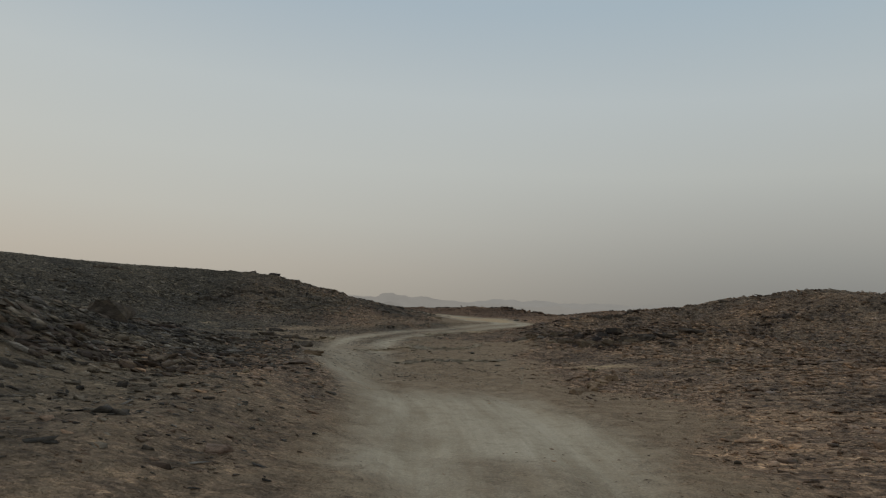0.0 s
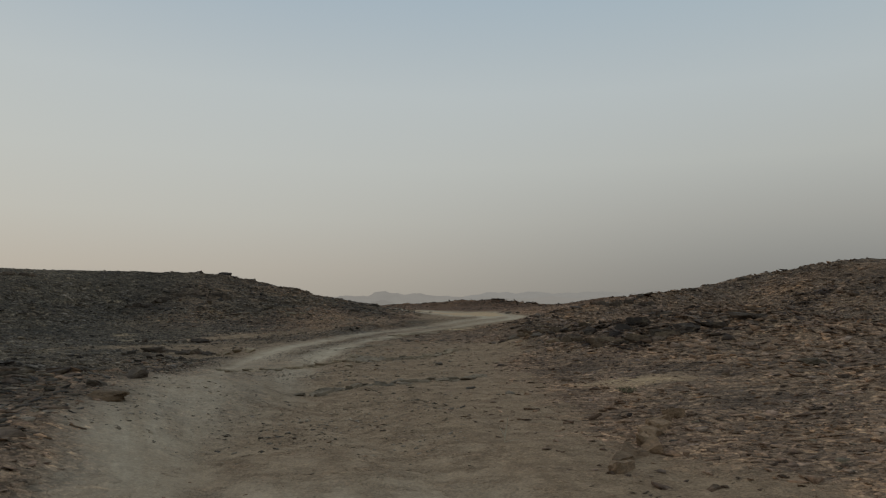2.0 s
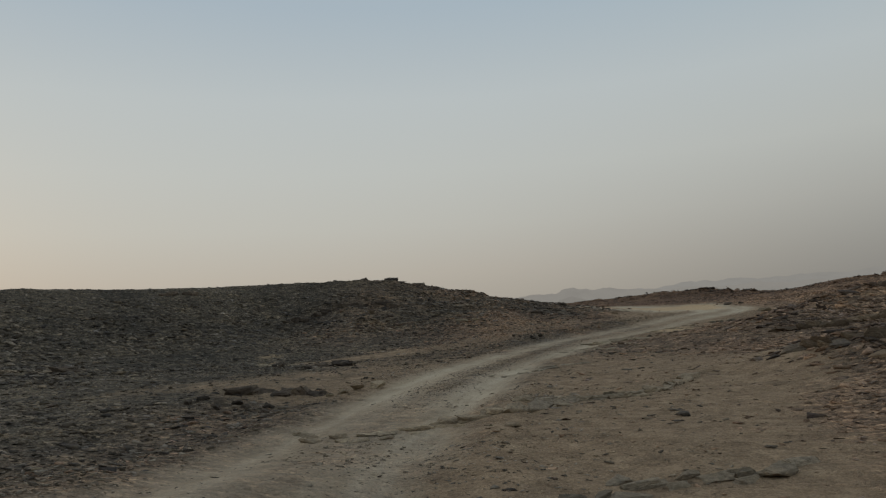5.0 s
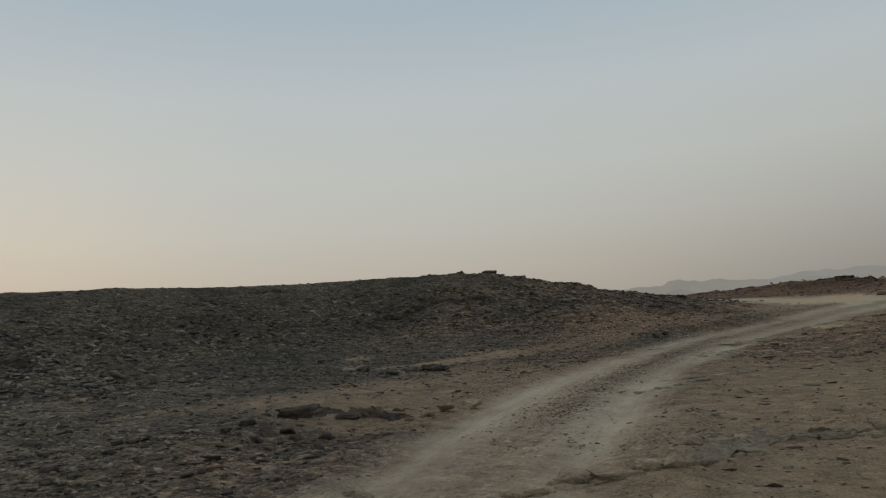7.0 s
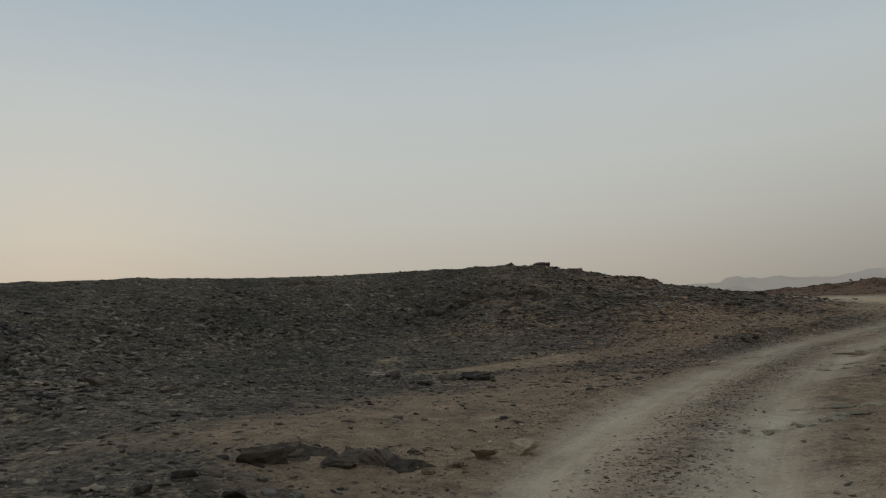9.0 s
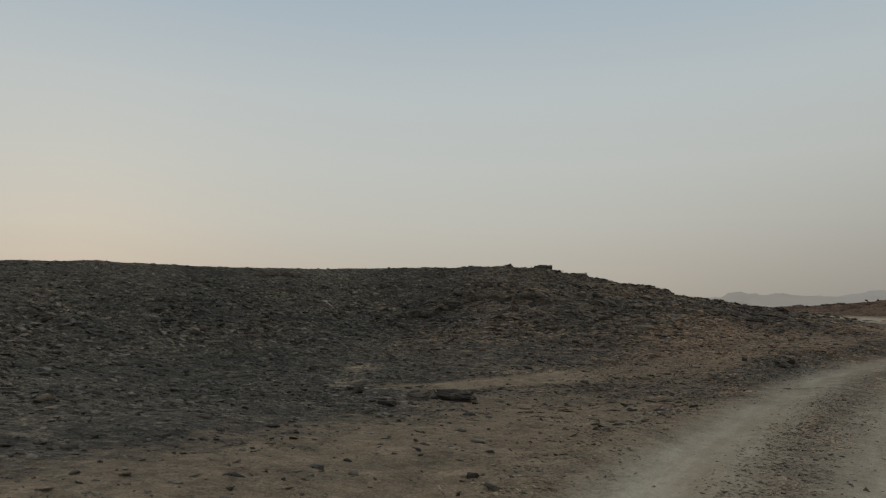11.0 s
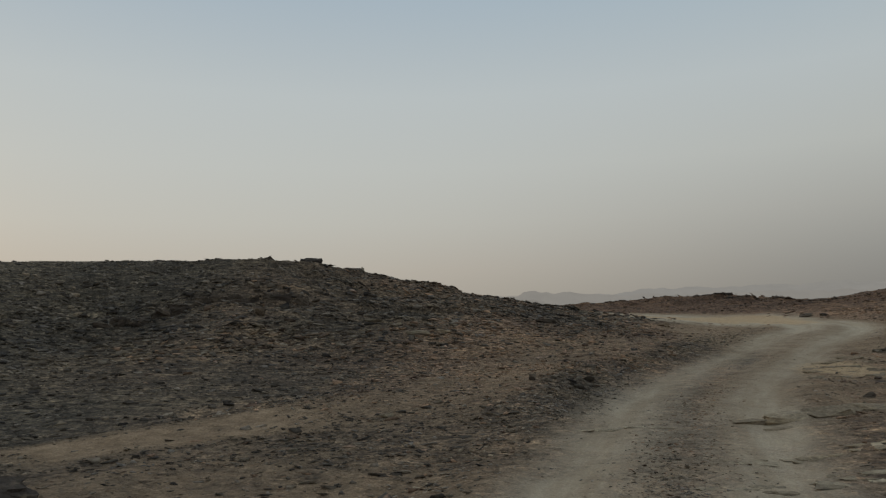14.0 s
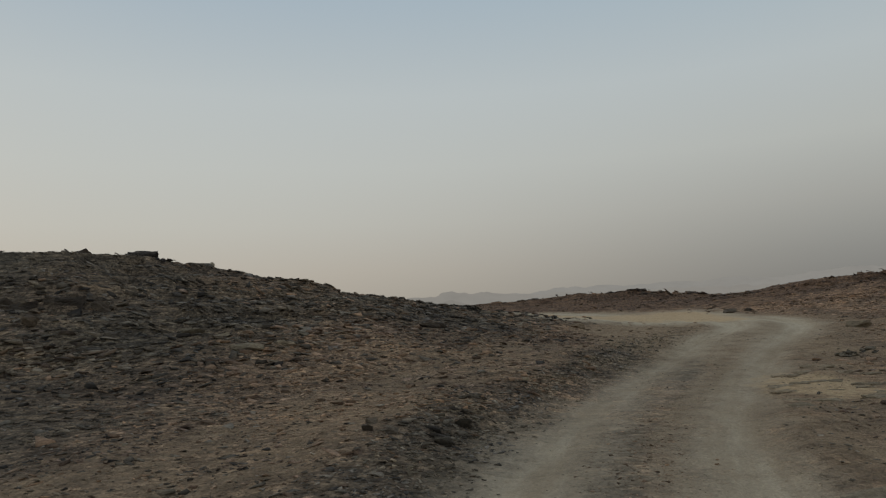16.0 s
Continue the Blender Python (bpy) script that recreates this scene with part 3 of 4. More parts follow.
def rubble(name, label, x, y, size, mat, tilt=0.15, sink=0.3):
    """Many stones as one mesh of loose rubble lying on the ground."""
    z = height(x, y)
    sx, sy = slopes(x, y, z)
    verts, faces, base = [], [], 0
    pick = rng.integers(0, len(SHAPES), len(x))
    for s, (v, f) in enumerate(SHAPES):
        i = np.nonzero(pick == s)[0]
        if not len(i):
            continue
        a = rng.normal(0.1, 0.5, len(i))
        c, sn = np.cos(a)[:, None], np.sin(a)[:, None]
        sc = size[i][:, None]
        wide, tall = rng.uniform(0.38, 0.85, len(i))[:, None], rng.uniform(0.55, 1.15, len(i))[:, None]
        px, py = (v[:, 0] * c - v[:, 1] * wide * sn) * sc, (v[:, 0] * sn + v[:, 1] * wide * c) * sc
        pz = v[:, 2] * sc * tall
        low = -v[:, 2].min() * sc * tall
        pz = pz + px * (0.6 * sx[i] + rng.normal(0, tilt, len(i)))[:, None] + py * (0.6 * sy[i] + rng.normal(0, tilt, len(i)))[:, None]
        out = np.stack([px + x[i][:, None], py + y[i][:, None], pz + z[i][:, None] + low * (1 - 2 * sink)], -1)
        verts.append(out.reshape(-1, 3))
        faces.append((f[None] + (np.arange(len(i)) * len(v))[:, None, None]).reshape(-1, 3) + base)
        base += len(i) * len(v)
    me = quick_mesh(name, np.concatenate(verts), tris=np.concatenate(faces))
    me.materials.append(mat)
    return tagged(new(name, me), label, "rubble", kind="stuff")


def scatter(n, x0, x1, y0, y1, keep):
    x, y = rng.uniform(x0, x1, n), rng.uniform(y0, y1, n)
    ok = rng.uniform(0, 1, n) < keep(x, y)
    return x[ok], y[ok]


def stony(x, y):
    """How thick stones lie: thick on the slopes, thin on the flats, none on the track."""
    z, road, sand, red, pale = land(x, y, False)
    patch = np.clip(0.6 + 1.3 * fbm(x, y, 5.0, 3, 80) + 0.9 * fbm(x, y, 1.2, 2, 84), 0, 1)
    slope = smooth(0.06, 0.45, z - 0.5 * smooth(44, 63, y))
    d, side, (half, run) = along(TRACK, x, y)
    clear = smooth(half + 0.1, half + 1.0, d)
    return np.clip(clear * (1 - 0.96 * np.clip(1.25 * sand, 0, 1)) * (1 - pale.clip(0, 0.8)) * np.maximum(0.3 + 0.5 * patch, slope * (0.65 + 0.45 * patch)), 0, 1)


def sizes(n, lo, hi, power=2.4):
    u = rng.uniform(0, 1, n)
    a = 1 - power
    return (lo**a + u * (hi**a - lo**a)) ** (1 / a)


def split_rubble(x, y, s, tilt, sink):
    red = land(x, y, False)[3] > rng.uniform(0.15, 0.85, len(x))
    east = x + 3 * fbm(x, y, 4.0, 2, 48) > 1.0
    for mat, label, of in ((MAT_GREY, "dark varnished angular desert stones strewn over the slope", ~red & ~east), (MAT_DUN, "dun brown split stones strewn over the slope", ~red & east)):
        if of.any():
            rubble("rubble", label, x[of], y[of], s[of], mat, tilt, sink)
    rubble("rubble", "rusty brown broken stones strewn over the slope", x[red], y[red], s[red], MAT_RED, tilt, sink)


def near_track(x, y):
    return smooth(12, 4, along(TRACK, x, y)[0])


MAT_DUN = stone_material("dun_stone", (0.056, 0.039, 0.03), (0.166, 0.119, 0.09), (0.31, 0.226, 0.172))
MAT_RUST = stone_material("rust_stone", (0.034, 0.023, 0.017), (0.09, 0.058, 0.04), (0.17, 0.113, 0.079))
MAT_GRAVEL = stone_material("grey_gravel", (0.09, 0.073, 0.057), (0.2, 0.165, 0.128), (0.34, 0.28, 0.215))
MAT_ROCK_STUFF = stone_material("caprock", (0.034, 0.024, 0.0185), (0.088, 0.063, 0.048), (0.165, 0.122, 0.092))
# fine stones beside the track, middling ones over the whole ground, large ones on the slopes, and the far ridge
def steepness(x, y):
    return smooth(0.12, 0.7, land(x, y, False)[0] - 0.5 * smooth(44, 63, y))


x, y = scatter(225000, -13, 11, 5, 54, lambda x, y: stony(x, y) * near_track(x, y))
split_rubble(x, y, sizes(len(x), 0.035, 0.12), 0.2, 0.3)
x, y = scatter(215000, -34, 28, 5, 68, lambda x, y: stony(x, y) * smooth(34, 14, along(TRACK, x, y)[0]) * (0.8 + 0.2 * steepness(x, y)))
split_rubble(x, y, sizes(len(x), 0.12, 0.46, 2.4) * (0.7 + 0.3 * steepness(x, y)) * (1 - 0.3 * smooth(2.4, 3.1, land(x, y, False)[0])), 0.13, 0.36)
x, y = scatter(14000, 13, 48, 30, 62, lambda x, y: stony(x, y) * smooth(10, 20, along(TRACK, x, y)[0]))
split_rubble(x, y, sizes(len(x), 0.16, 0.55), 0.15, 0.3)
x, y = scatter(3500, -45, 45, 5, 70, lambda x, y: stony(x, y) * (land(x, y, False)[0] > 0.5) * (land(x, y, False)[0] < 2.7))
split_rubble(x, y, sizes(len(x), 0.3, 0.6, 3.2), 0.1, 0.48)
x, y = scatter(16000, -22, 36, 67, 112, lambda x, y: stony(x, y) * (0.6 + 0.4 * smooth(1.2, 1.7, land(x, y, False)[0])))
rubble("rubble", "dark rust-brown stones strewn over the far ridge", x, y, sizes(len(x), 0.12, 0.45), MAT_RUST, 0.15, 0.35)
k = np.where(rng.uniform(0, 1, 700) < 0.75, rng.uniform(0.2, 0.95, 700), rng.uniform(0, 1, 700))
spine = curved(RIDGE_FAR[:, :2], 8)
i = (k * (len(spine) - 1)).astype(int)
rubble("caprock", "dark jagged caprock along the crest of the far red ridge", spine[i, 0] + rng.normal(0, 0.5, 700), spine[i, 1] + rng.normal(0, 0.7, 700), sizes(700, 0.25, 0.95, 2.1), MAT_ROCK_STUFF, 0.15, 0.3)
x, y = scatter(6500, 3.5, 18, 43, 63, lambda x, y: smooth(2.0, 3.4, along(TRACK, x, y)[0]) * np.clip(0.45 + 1.5 * fbm(x, y, 3.5, 3, 99), 0, 1) * (1 - land(x, y, False)[4].clip(0, 1)))
split_rubble(x, y, sizes(len(x), 0.07, 0.4, 2.5), 0.15, 0.3)
# bands of dark broken rock that run up the slope beyond the flat
for label, bend, n, most in (("dark jagged rock capping the crest of the long ridge", [(-16.6, 54.3), (-15.4, 54.9), (-14.2, 55.5), (-12.4, 56.4)], 120, 0.7),
                       ("dark band of broken rock running up the brown slope", [(3.4, 29.3), (6.0, 27.2), (8.0, 27.4), (10.0, 28.6), (13.5, 33.5), (20, 43.5), (25.5, 48.5)], 480, 0.6),
                       ("dark band of broken rock slanting up the brown slope", [(17, 41.5), (20, 44), (22, 46.2), (24.6, 46.6), (28, 47), (31, 48)], 340, 1.0),
                       ("dark broken rock on the shoulder of the spur", [(5.6, 25.7), (6.4, 25.2), (7.4, 25.3), (8.4, 25.5), (9.5, 26.1), (10.5, 27.0), (12, 28.2)], 300, 0.65),
                       ("dark broken outcrop on the low stony bank", [(-8.0, 8.8), (-6.4, 9.8), (-5.3, 10.6), (-4.4, 12), (-3.9, 13.6)], 330, 0.6),
                       ("dark broken outcrop on the low stony bank", [(-9.5, 13), (-7.6, 15), (-6.2, 16.6), (-5.2, 18.2)], 260, 0.6),
                       ("dark broken outcrop half way up the long ridge", [(-12.9, 46.2), (-12.3, 46.6), (-11.6, 47.1), (-10.8, 47.3)], 150, 0.55),
                       ("dark broken rock along the skyline of the brown slope", [(5, 39.5), (8.5, 43), (12.7, 46), (17, 50), (22.7, 55), (27, 55)], 420, 0.95)):
    band = curved(bend, 14)
    i = rng.integers(0, len(band), n)
    rubble("rock_band", label, band[i, 0] + rng.normal(0, 0.6, n), band[i, 1] + rng.normal(0, 0.6, n), sizes(n, 0.17, most, 2.3), MAT_ROCK_STUFF, 0.2, 0.36 if most < 0.9 else 0.22)
# layered plates of rock over the whole spur
x, y = scatter(8500, 3.4, 16, 23.5, 33, lambda x, y: np.exp(-(((x - 9.6) / 4.4) ** 2) - ((y - 28.2) / 2.6) ** 2))
split_rubble(x, y, sizes(len(x), 0.12, 0.42, 2.3), 0.12, 0.34)
# stones pushed up on the left shoulder where the track climbs
x, y = scatter(42000, -5, 3, 37, 55, lambda x, y: np.exp(-(((along(TRACK, x, y)[0] - along(TRACK, x, y)[2][0] - 0.5) / 0.42) ** 2)) * (along(TRACK, x, y)[1] > 0) * smooth(37, 42, y) * smooth(55, 49, y))
rubble("berm_rubble", "dark grey broken rubble heaped in a berm beside the track", x, y, sizes(len(x), 0.035, 0.15, 2.5), MAT_GRAVEL, 0.25, 0.3)
x, y = scatter(5000, -7, 3, 31, 52, lambda x, y: np.exp(-(((along(TRACK, x, y)[0] - along(TRACK, x, y)[2][0] - 0.75) / 0.42) ** 2)) * (along(TRACK, x, y)[1] > 0) * smooth(31, 35, y) * smooth(52, 47, y))
split_rubble(x, y, sizes(len(x), 0.05, 0.2, 2.5), 0.25, 0.28)
# small stones on the brown slope beside the climb
x, y = scatter(30000, -11, 0, 37, 54, lambda x, y: (land(x, y, False)[2] > 0.2) * (land(x, y, False)[1] < 0.2) * np.clip(0.4 + 1.2 * fbm(x, y, 2.0, 3, 93), 0, 1) * (1 - smooth(0.55, 0.75, land(x, y, False)[2])))
split_rubble(x, y, sizes(len(x), 0.035, 0.16, 2.5), 0.2, 0.3)
# gravel heaped on the crown between the ruts
x, y = scatter(60000, -4.5, 1, 26, 45, lambda x, y: np.exp(-((along(TRACK, x, y)[0] / 0.4) ** 2)) * np.clip(0.75 + 1.2 * fbm(x, y, 1.6, 3, 97), 0, 1) * smooth(26, 28, y) * smooth(40, 35, y))
rubble("gravel", "dark grey gravel heaped between the two wheel ruts", x, y, sizes(len(x), 0.025, 0.085, 2.4), MAT_GRAVEL, 0.2, 0.3)
# gravel pushed up along the left shoulder of the track, and scattered chips on its crown
x, y = scatter(110000, -7, 8, 18, 58, lambda x, y: np.exp(-(((along(TRACK, x, y)[0] - along(TRACK, x, y)[2][0] - 0.5) / 0.45) ** 2)) * np.where(along(TRACK, x, y)[1] > 0, 1.0, 0.25))
rubble("gravel", "grey gravel pushed up along the edge of the track", x, y, sizes(len(x), 0.03, 0.11), MAT_GRAVEL, 0.2, 0.32)
x, y = scatter(20000, -6, 7, 14, 58, lambda x, y: np.exp(-((along(TRACK, x, y)[0] / 0.75) ** 2)) * np.clip(0.4 + 2 * fbm(x, y, 3, 2, 90), 0, 1))
rubble("gravel", "small dark chips of stone on the crown of the track", x, y, sizes(len(x), 0.02, 0.06, 2.8), MAT_GREY, 0.15, 0.35)
x, y = scatter(9000, -3.4, 0.5, 33, 44, lambda x, y: np.exp(-(((along(TRACK, x, y)[0]) / 0.38) ** 2)))
rubble("gravel", "loose chips of stone heaped between the wheel ruts", x, y, sizes(len(x), 0.02, 0.075, 2.4), MAT_RED, 0.2, 0.3)
x, y = scatter(9000, -2, 8, 5, 42, lambda x, y: (land(x, y, False)[2] > 0.4) * np.clip(0.35 + 1.6 * fbm(x, y, 2.5, 3, 95), 0, 1) * 0.8)
rubble("gravel", "small stones thinly strewn over the tan sandy flat", x, y, sizes(len(x), 0.02, 0.09, 2.6), MAT_RED, 0.12, 0.3)
x, y = scatter(14000, -4.6, 1.5, 13, 28, lambda x, y: np.clip(0.25 + 1.9 * fbm(x, y, 2.2, 3, 98), 0, 1) * smooth(13, 16, y) * smooth(28, 25, y))
rubble("gravel", "loose brown gravel strewn over the rough bend of the track", x, y, sizes(len(x), 0.025, 0.1, 2.5), MAT_GRAVEL, 0.15, 0.3)


# ---------------------------------------------------------------- boulders, ledges and single stones
def rock_mesh(name, size, seed, layers=0.0, detail=2, lump=0.1, count=18):
    """A broken block of rock: the hull of points on a box, its faces cut finer and roughened. size: width, depth, height; its base lies at z = 0."""
    r = random.Random(seed)
    bm = bmesh.new()
    for _ in range(count):
        p = [r.uniform(-1, 1) for _ in range(3)]
        k = r.choice((0, 0, 1, 1, 2))
        p[k] = math.copysign(r.uniform(0.75, 1), p[k])
        if p[2] > 0:
            p[0], p[1] = 0.82 * p[0], 0.82 * p[1]
        bm.verts.new(p)
    bmesh.ops.convex_hull(bm, input=bm.verts[:])
    bmesh.ops.delete(bm, geom=[v for v in bm.verts if not v.link_faces], context="VERTS")
    bmesh.ops.subdivide_edges(bm, edges=bm.edges[:], cuts=detail, use_grid_fill=True)
    off = Vector((r.uniform(0, 50), r.uniform(0, 50), r.uniform(0, 50)))
    for v in bm.verts:
        p = v.co.copy()
        p *= 1 + lump * 1.6 * noise.noise(p * 1.3 + off) + lump * noise.noise(p * 3.5 + off) + 0.5 * lump * noise.noise(p * 9.0 + off)
        if layers:
            step = math.sin((p.z + 0.15 * p.x) * layers * 3.5 + 2 * noise.noise(p * 1.2 + off))
            p.x, p.y = p.x * (1 + 0.09 * step), p.y * (1 + 0.09 * step)
        v.co = p
    xs, ys, zs = ([v.co[k] for v in bm.verts] for k in range(3))
    lo, span = (min(xs), min(ys), min(zs)), (max(xs) - min(xs), max(ys) - min(ys), max(zs) - min(zs))
    for v in bm.verts:
        a, b, c = ((v.co[k] - lo[k]) / span[k] for k in range(3))
        v.co = ((a - 0.5) * size[0], (b - 0.5) * size[1], c * size[2])
    me = bpy.data.meshes.new(name)
    bm.to_mesh(me)
    bm.free()
    return me


def lie(x, y, turn=0.0, sink=0.0, tip=0.0):
    return pose(x, y, float(height([x], [y])[0]) - sink, tip, 0, turn)


def boulder(x, y, size, seed, label, mat=None, turn=0.0, sink=0.06, layers=1.1, name="boulder", group="boulders", tip=0.0, lump=0.11):
    me = rock_mesh(name, [0.85 * v for v in size], seed, layers, 4 if max(size) > 0.7 else 3, lump, 14)
    me.materials.append(mat or MAT_ROCK)
    ob = tagged(new(name, me), label, "boulder" if name == "boulder" else "rock", group)
    ob.matrix_world = lie(x, y, turn, sink, tip)
    return ob


MAT_CAP = stone_material("dark_outcrop", (0.035, 0.027, 0.023), (0.055, 0.043, 0.035), (0.085, 0.067, 0.053), "object")
MAT_BROWN = stone_material("brown_bedrock", (0.095, 0.066, 0.043), (0.13, 0.092, 0.06), (0.18, 0.13, 0.086), "object")
# crest of the left ridge
boulder(-15.8, 54.7, (0.9, 0.8, 0.66), 1, "dark squarish boulder on the ridge crest", sink=0.31, layers=0.5, lump=0.24)
boulder(-14.2, 55.5, (1.5, 1.0, 0.66), 302, "long dark boulder capping the ridge crest", sink=0.32, turn=20, layers=0.5, lump=0.26)
boulder(-12.7, 56.3, (1.3, 0.7, 0.4), 3, "low flat boulder on the ridge crest", sink=0.26, turn=25)
boulder(-12.3, 56.55, (0.2, 0.12, 0.26), 6, "small whitish upright stone on the ridge crest", MAT_PALE, sink=0.05)
boulder(-5.8, 60.2, (0.6, 0.5, 0.42), 4, "small pointed boulder on the low end of the ridge", sink=0.1)
boulder(-6.5, 59.8, (0.5, 0.4, 0.3), 5, "small dark boulder on the low end of the ridge", sink=0.08)
# dark outcrops half way up the left ridge
boulder(-12.8, 48.6, (0.36, 0.3, 0.26), 10, "brown block of stone in the dark slope", MAT_BROWN, sink=0.05)
boulder(-7.7, 48.0, (0.85, 0.6, 0.24), 11, "pale tan slab of rock in the dark slope", MAT_LOOSE, sink=0.1, layers=1.5)
boulder(-7.1, 48.5, (0.6, 0.45, 0.18), 12, "pale tan slab of rock in the dark slope", MAT_DUSTY, sink=0.06)
boulder(-8.6, 48.8, (0.42, 0.26, 0.18), 13, "pale oblong block lying on the dark slope", MAT_DUSTY, sink=0.04)
boulder(-9.4, 49.1, (0.75, 0.4, 0.16), 14, "flat tan slab on the dark slope", MAT_LOOSE, sink=0.05)
boulder(-4.6, 52.6, (1.1, 0.6, 0.28), 15, "dark flat outcrop near the low end of the ridge", sink=0.12)
boulder(-7.0, 14.5, (1.05, 0.85, 0.8), 216, "large dark squarish boulder on the stony bank", MAT_CAP, sink=0.3, layers=0.7, lump=0.09)
boulder(-19.0, 30.2, (2.0, 0.9, 0.6), 17, "low dark outcrop on the stony slope", MAT_CAP, sink=0.26, layers=2.0, lump=0.24)
boulder(-14.4, 30.0, (1.1, 0.6, 0.42), 18, "low dark outcrop on the stony slope", MAT_CAP, sink=0.17, layers=2.0, lump=0.24)
# the sandy wash
boulder(-8.65, 35.45, (1.2, 0.55, 0.3), 19, "dark layered slab of rock lying in the wash", sink=0.06, layers=2.6, turn=-4, lump=0.24)
boulder(-9.35, 35.2, (0.5, 0.42, 0.2), 20, "dark broken piece beside the layered slab", sink=0.03, layers=2.0)
boulder(-10.95, 35.5, (0.3, 0.26, 0.26), 21, "dark upright stone at the edge of the wash", sink=0.03)
boulder(-11.45, 35.9, (0.22, 0.2, 0.12), 22, "small dark stone at the edge of the wash", sink=0.02)
boulder(-9.15, 33.85, (0.42, 0.3, 0.14), 23, "flat dark stone beside the sandy wash", sink=0.03)
boulder(-12.05, 36.3, (0.9, 0.35, 0.1), 24, "whitish rock at the foot of the ridge", MAT_DUSTY, sink=0.06)
boulder(-12.5, 36.9, (0.4, 0.3, 0.12), 25, "whitish rock at the foot of the ridge", MAT_PALE, sink=0.07)
# rounded stones in front of the long dark outcrop
for k, (bx, by, w) in enumerate([(-6.14, 25.4, 0.26), (-5.85, 25.2, 0.24), (-5.6, 25.5, 0.3), (-6.15, 24.8, 0.3), (-6.5, 25.4, 0.28), (-6.95, 25.1, 0.24), (-5.3, 24.9, 0.22)]):
    boulder(bx, by, (0.8 * w, 0.7 * w, 0.5 * w), 40 + k, "rounded dark stone on the gravelly flat", sink=0.03)
# pale blocks at the track's edge
for k, (bx, by, w) in enumerate([(-4.75, 27.5, 0.34), (-4.5, 27.85, 0.42), (-4.95, 27.15, 0.26), (-5.1, 26.9, 0.2)]):
    boulder(bx, by, (w, 0.7 * w, 0.45 * w), 50 + k, "grey tan block of stone at the edge of the track", MAT_DUSTY, sink=0.02)
# blocks on the brown slope beside the track
for k, (bx, by, w, pale) in enumerate([(-4.14, 42.3, 0.2, 0), (-3.85, 42.2, 0.22, 0), (-3.15, 42.85, 0.36, 1), (-3.3, 42.1, 0.3, 1), (-3.42, 41.9, 0.2, 1), (-6.1, 39.7, 0.3, 1), (-4.15, 42.6, 0.2, 0)]):
    boulder(bx, by, (0.8 * w, 0.55 * w, (0.35 if pale else 0.5) * w), 60 + k, "tan block on the gravel shoulder" if pale else "dark stone on the brown gravel slope", MAT_LOOSE if pale else None, sink=0.02)
# ochre boulder at the edge of the track's bend
boulder(-2.95, 16.0, (0.7, 0.4, 0.22), 70, "ochre crumbling boulder at the bend of the track", MAT_OCHRE, sink=0.09, layers=2.4, lump=0.22)
boulder(-3.5, 16.9, (0.36, 0.3, 0.2), 471, "dark boulder at the bend of the track", sink=0.06, layers=0.4, lump=0.22)
boulder(-3.5, 18.15, (0.38, 0.32, 0.24), 72, "dark boulder at the bend of the track", MAT_CAP, sink=0.05)
# right slope
boulder(3.55, 29.1, (0.8, 0.55, 0.4), 73, "dark boulder at the foot of the rocky spur", sink=0.18)
boulder(4.1, 28.6, (0.6, 0.5, 0.32), 74, "dark boulder at the foot of the rocky spur", sink=0.16)
boulder(4.7, 30.4, (0.9, 0.6, 0.4), 75, "dark flat boulder on the rocky spur", sink=0.20)
boulder(5.45, 26.9, (0.5, 0.42, 0.46), 76, "dark upright block on the rocky spur", sink=0.15)
boulder(6.3, 26.6, (0.6, 0.5, 0.42), 77, "dark block on the rocky spur", sink=0.16)
boulder(6.9, 27.1, (0.9, 0.5, 0.45), 78, "dark block on the rocky spur", sink=0.18)
boulder(7.9, 27.6, (1.1, 0.6, 0.4), 79, "dark outcrop on the rocky spur", sink=0.20, layers=1.8)
boulder(6.9, 25.45, (1.0, 0.6, 0.45), 176, "dark broken block on the shoulder of the spur", sink=0.16, lump=0.2)
boulder(7.6, 25.3, (0.9, 0.55, 0.42), 177, "dark broken block on the shoulder of the spur", sink=0.15, lump=0.2)
boulder(8.5, 25.6, (1.3, 0.7, 0.4), 178, "dark tilted slab on the shoulder of the spur", sink=0.15, turn=20, lump=0.18)
boulder(9.7, 26.2, (1.2, 0.7, 0.4), 179, "dark tilted slab on the shoulder of the spur", sink=0.15, turn=25, lump=0.18)
boulder(8.35, 20.6, (0.7, 0.4, 0.2), 80, "flat brown boulder on the brown slope", MAT_LOOSE, sink=0.05)
boulder(12.7, 45.8, (0.9, 0.6, 0.4), 81, "dark boulder on the rocky skyline", sink=0.2)
boulder(11.6, 45.0, (1.0, 0.6, 0.36), 82, "dark boulder on the rocky skyline", sink=0.18)
boulder(22.7, 55.0, (1.2, 0.9, 0.5), 83, "large dark boulder on the rocky skyline", sink=0.22)
boulder(17.2, 50.2, (1.0, 0.8, 0.4), 84, "dark boulder on the rocky skyline", sink=0.2)
boulder(1.15, 41.75, (0.24, 0.2, 0.12), 95, "dark stone beside the track", sink=0.02)
boulder(-0.52, 56.1, (0.7, 0.5, 0.24), 98, "brown block of stone at the end of the gravel shoulder", MAT_BROWN, sink=0.08)
boulder(7.7, 56.0, (0.8, 0.5, 0.34), 99, "tan block of stone on the slope above the bend", MAT_DUSTY, sink=0.1)
